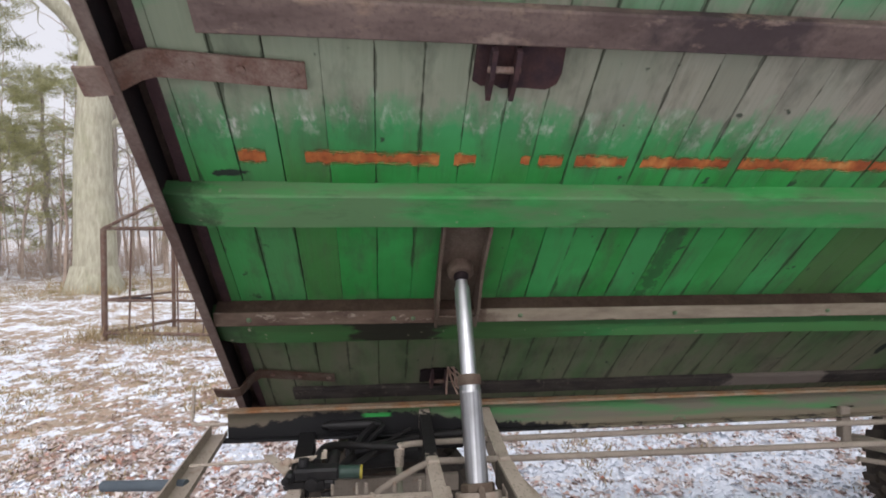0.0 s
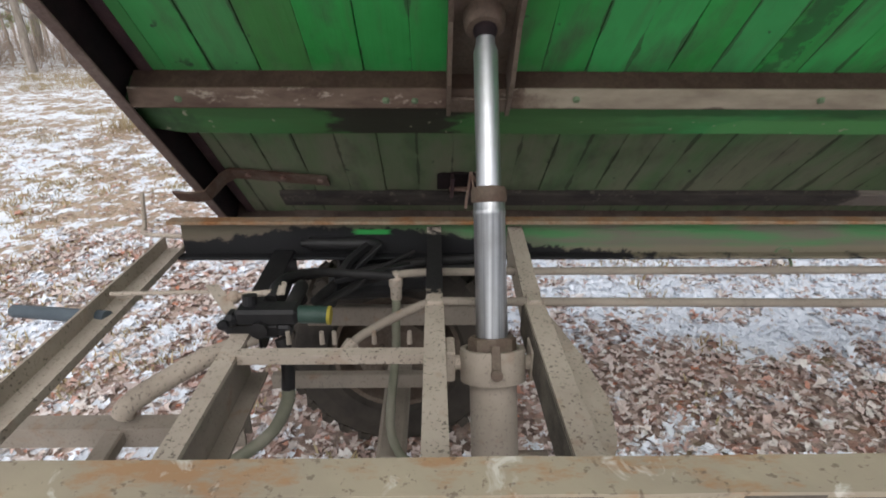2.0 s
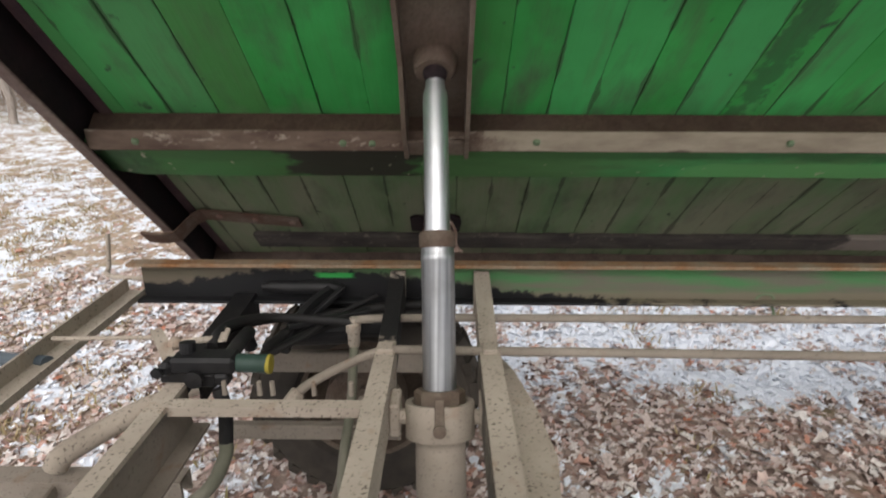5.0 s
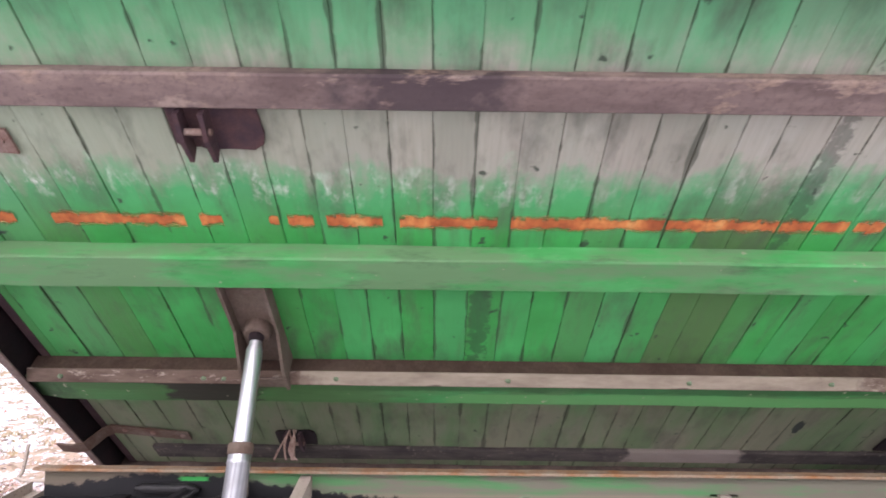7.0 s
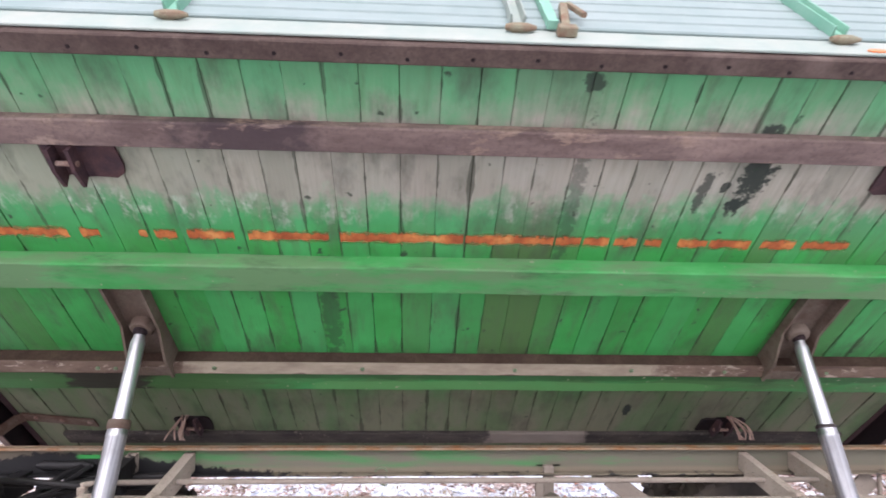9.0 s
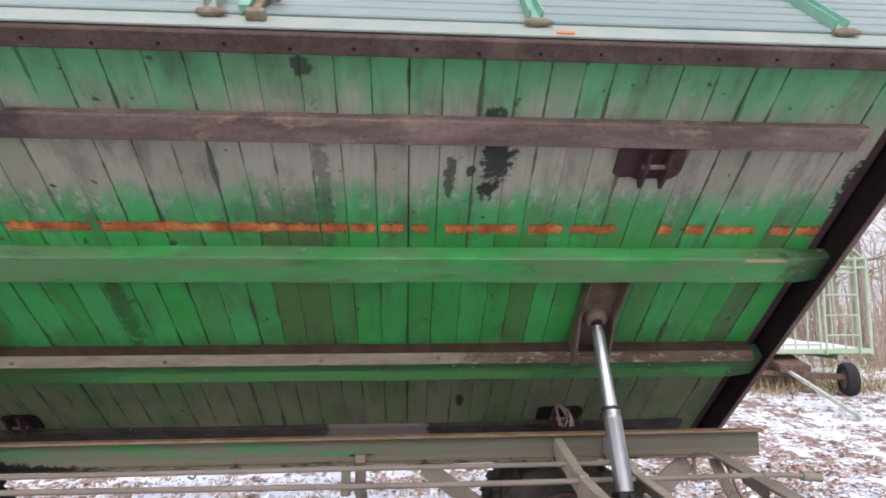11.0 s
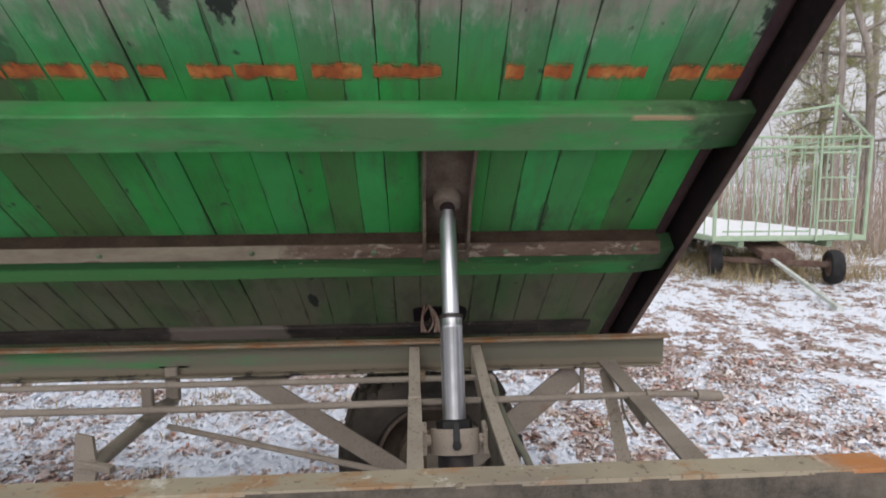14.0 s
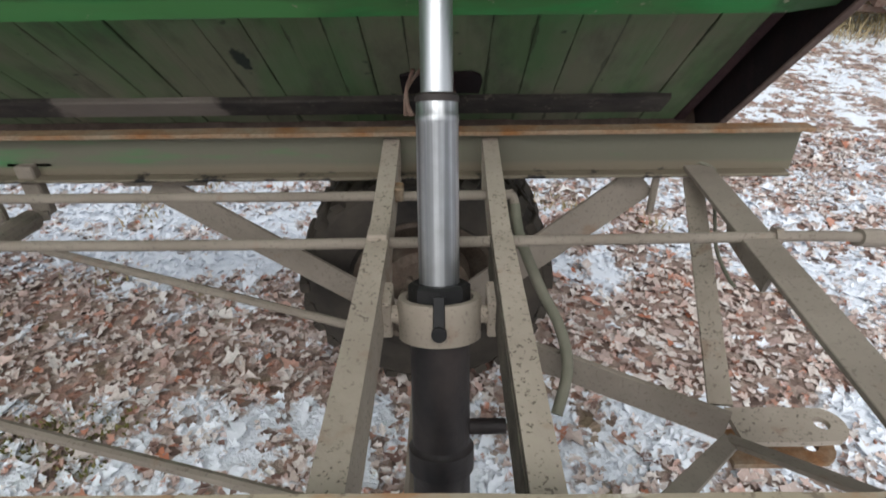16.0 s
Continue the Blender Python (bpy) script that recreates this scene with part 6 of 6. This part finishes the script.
# ---- the rusty rack by the oak ----
def rack():
    gz = float(ground_z(-4.95, 7.9))
    top = empty("hay_rack", pose(-4.95, 7.90, gz, 0, 0, -11) @ Matrix.Diagonal((1.08, 1.08, 1.08, 1)))
    tagged(top, "rusty tubular hay rack standing in the snow", "rack")
    bm = B()
    tube(bm, [(0, 0, -0.1), (0, 0, 1.74)], 0.045, 8)
    part("post", bm, CAGE_RUST, top)
    for x, y in ((3.4, 0), (0.35, 1.3), (3.4, 1.3)):
        bm = B()
        tube(bm, [(x, y, -0.1), (x, y, 1.74)], 0.035, 8)
        part("post", bm, CAGE_RUST, top)
    for z, r in ((0.10, 0.03), (0.62, 0.02), (1.74, 0.028)):
        for a, b in (((0, 0, z), (3.4, 0, z)), ((0, 0, z), (0.35, 1.3, z)), ((0.35, 1.3, z), (3.4, 1.3, z))):
            bm = B()
            tube(bm, [a, b], r, 6)
            part("rail", bm, CAGE_RUST, top)
    for k in range(1, 9):
        for y, o in ((0, 0.0), (1.3, 0.35)):
            bm = B()
            tube(bm, [(o + 0.40 * k, y, 0.1), (o + 0.40 * k + 0.06 * math.sin(k * 2.0), y, 1.74)], 0.014, 6)
            part("bar", bm, CAGE_RUST, top)
    bm = B()
    bar(bm, (0.1, 0.25, 0.60), (0.55, 0.3, 0.60), 0.25, 0.05)
    part("trough", bm, DARK_STEEL, top)

    for a, b in (((0, 0, 1.74), (0.95, -0.25, 2.08)), ((0.35, 1.3, 1.74), (1.2, 1.0, 2.08)), ((0.95, -0.25, 2.08), (1.2, 1.0, 2.08))):
        bm = B()
        tube(bm, [a, b], 0.024, 6)
        part("brace", bm, CAGE_RUST, top)


rack()


# ---- the cage wagon ----
def cage_wagon():
    m = pose(7.92, 6.99, -0.035, 0, 0, -2.5) @ Matrix.Diagonal((1.02, 1.02, 1.03, 1))
    top = empty("cage_wagon", m)
    tagged(top, "green cage wagon, paled for haze, with snow on its flat deck", "wagon")
    W, L, H = 2.47, 7.0, 2.28
    bm = B()
    box(bm, (0, 0, 0.63), (W, L, 0.715), 0.01)
    for x in (0.5, W - 0.5):
        box(bm, (x - 0.05, 0.1, 0.52), (x + 0.05, L - 0.1, 0.63), 0.006)
    part("deck", bm, CAGE_GREEN, top, "green deck frame")
    rows, cols = 26, 14
    v = [(0.03 + (W - 0.06) * i / cols, 0.04 + (L - 0.08) * j / rows, 0.745 + 0.02 * noise.noise(Vector((i * 0.5, j * 0.5, 1.0))) - (0.03 if i in (0, cols) or j in (0, rows) else 0)) for j in range(rows + 1) for i in range(cols + 1)]
    f = [(j * (cols + 1) + i, j * (cols + 1) + i + 1, (j + 1) * (cols + 1) + i + 1, (j + 1) * (cols + 1) + i) for j in range(rows) for i in range(cols)]
    sn = raw("snow_cover", v, f, SNOW, top)
    sn.data.shade_smooth()
    def stick(a, b, r, name="bar"):
        bm = B()
        tube(bm, [a, b], r, 6)
        return part(name, bm, CAGE_GREEN, top)
    r2 = random.Random(9)
    for k in range(12):
        x = W * k / 11
        h = H - (0.20 if k % 3 == 1 else 0.0)
        stick((x, 0.02, 0.62), (x + r2.gauss(0, 0.015), 0.02, h), 0.012 if k not in (0, 11) else 0.030)
    for k in range(1, 19):
        for x in (0.02, W - 0.02):
            y = L * k / 18
            stick((x, y, 0.62), (x + r2.gauss(0, 0.02), y + r2.gauss(0, 0.02), H + 0.1), 0.012)
    for k in range(1, 9):
        stick((W * k / 9, L, 0.62), (W * k / 9, L, H), 0.012)
    for z in (H - 0.16, H):
        stick((0, 0.02, z), (W, 0.02, z), 0.020, "rail")
        stick((0.02, 0, z), (0.02, L, z), 0.020, "rail")
        stick((W - 0.02, 0, z), (W - 0.02, L, z), 0.020, "rail")
    stick((0.0, 0.0, H + 0.20), (1.95, 0.1, H + 0.52), 0.020, "roof_tube")
    stick((0.0, 2.2, H + 0.90), (1.75, 2.2, H + 1.15), 0.020, "roof_tube")
    stick((1.95, 0.1, H + 0.52), (2.6, 0.2, H), 0.020, "roof_tube")
    stick((1.90, 0.1, H - 0.2), (1.92, 0.1, H + 0.66), 0.026, "mast")
    for x in (1.64, 2.24):
        stick((x, -0.03, 0.62), (x, -0.03, H + 0.05), 0.019, "ladder_rail")
    for z in (0.95, 1.29, 1.64, 2.03):
        stick((1.64, -0.03, z), (2.24, -0.03, z), 0.014, "rung")
    stick((0.12, -0.02, 0.79), (1.55, -0.02, 0.79), 0.014, "rail")
    for x, y in ((0.24, 0.42), (1.66, -0.44)):
        bm = B()
        lathe(bm, [(0.14, -0.06), (0.17, -0.085), (0.245, -0.08), (0.264, -0.05), (0.270, 0.0), (0.264, 0.05), (0.245, 0.08), (0.17, 0.085), (0.14, 0.06)], (0, 0, 0), (1, -0.30, 0), 26)
        wh = part("wheel", bm, WAGON_TYRE, top, "black rubber wheel", True)
        wh.location = (x, y, 0.268)
        bm = B()
        lathe(bm, [(0.0, 0.06), (0.06, 0.06), (0.11, 0.04), (0.148, 0.07), (0.148, -0.07), (0.11, -0.04), (0.0, -0.06)], (0, 0, 0), (1, -0.30, 0), 20)
        part("rim", bm, CAGE_RUST, wh, "rusty rim", True)
    for x in (0.4, 2.05):
        bm = B()
        lathe(bm, [(0.18, -0.07), (0.22, -0.10), (0.32, -0.095), (0.35, 0.0), (0.32, 0.095), (0.22, 0.10), (0.18, 0.07)], (0, 0, 0), (1, 0, 0), 22)
        wh = part("wheel", bm, RUBBER, top, "black rubber wheel", True)
        wh.location = (x, 5.2, 0.345)
    bm = B()
    bar(bm, (0.24, 0.42, 0.30), (1.66, -0.44, 0.30), 0.09, 0.09)
    bar(bm, (0.98, -0.15, 0.40), (1.05, 0.55, 0.56), 0.5, 0.12)
    part("axle", bm, CAGE_RUST, top)
    bm = B()
    bar(bm, (0.92, -0.02, 0.36), (0.60, -1.95, 0.0), 0.055, 0.055)
    bar(bm, (0.61, -1.90, 0.005), (0.585, -2.05, -0.02), 0.08, 0.08)
    part("tow_bar", bm, TOW_STEEL, top, "pale green tow bar resting on the snow")


cage_wagon()

# ---- floor planks of the bed ----
GAPS = [-0.934, -0.88, -0.75, -0.613, -0.465, -0.32, -0.181, -0.051, 0.07, 0.19, 0.318, 0.434, 0.557, 0.681, 0.806, 0.93, 1.044, 1.17, 1.304, 1.43, 1.543, 1.654,
        1.79, 1.9, 2.021, 2.147, 2.261, 2.39, 2.513, 2.62, 2.733, 2.835, 2.956, 3.07, 3.201, 3.323, 3.44, 3.57, 3.695, 3.81, 3.945]
rng = random.Random(21)
for a, b in zip(GAPS, GAPS[1:]):
    a, b = a * 1.0035 - 0.007, b * 1.0035 - 0.007
    bm = B()
    slack = [rng.choice((0.0002, 0.0004, 0.0007, 0.0012, 0.0022)) for _ in range(2)]
    box(bm, (a + slack[0], LOW + 0.052, -0.034), (b - slack[1], HIGH - 0.066, rng.uniform(-0.0040, 0.0014)), 0.0012)
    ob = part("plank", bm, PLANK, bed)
    across = ob.data.attributes.new("across", "FLOAT", "POINT")
    across.data.foreach_set("value", [min(1.0, max(0.0, (v.co.x - a) / (b - a))) for v in ob.data.vertices])
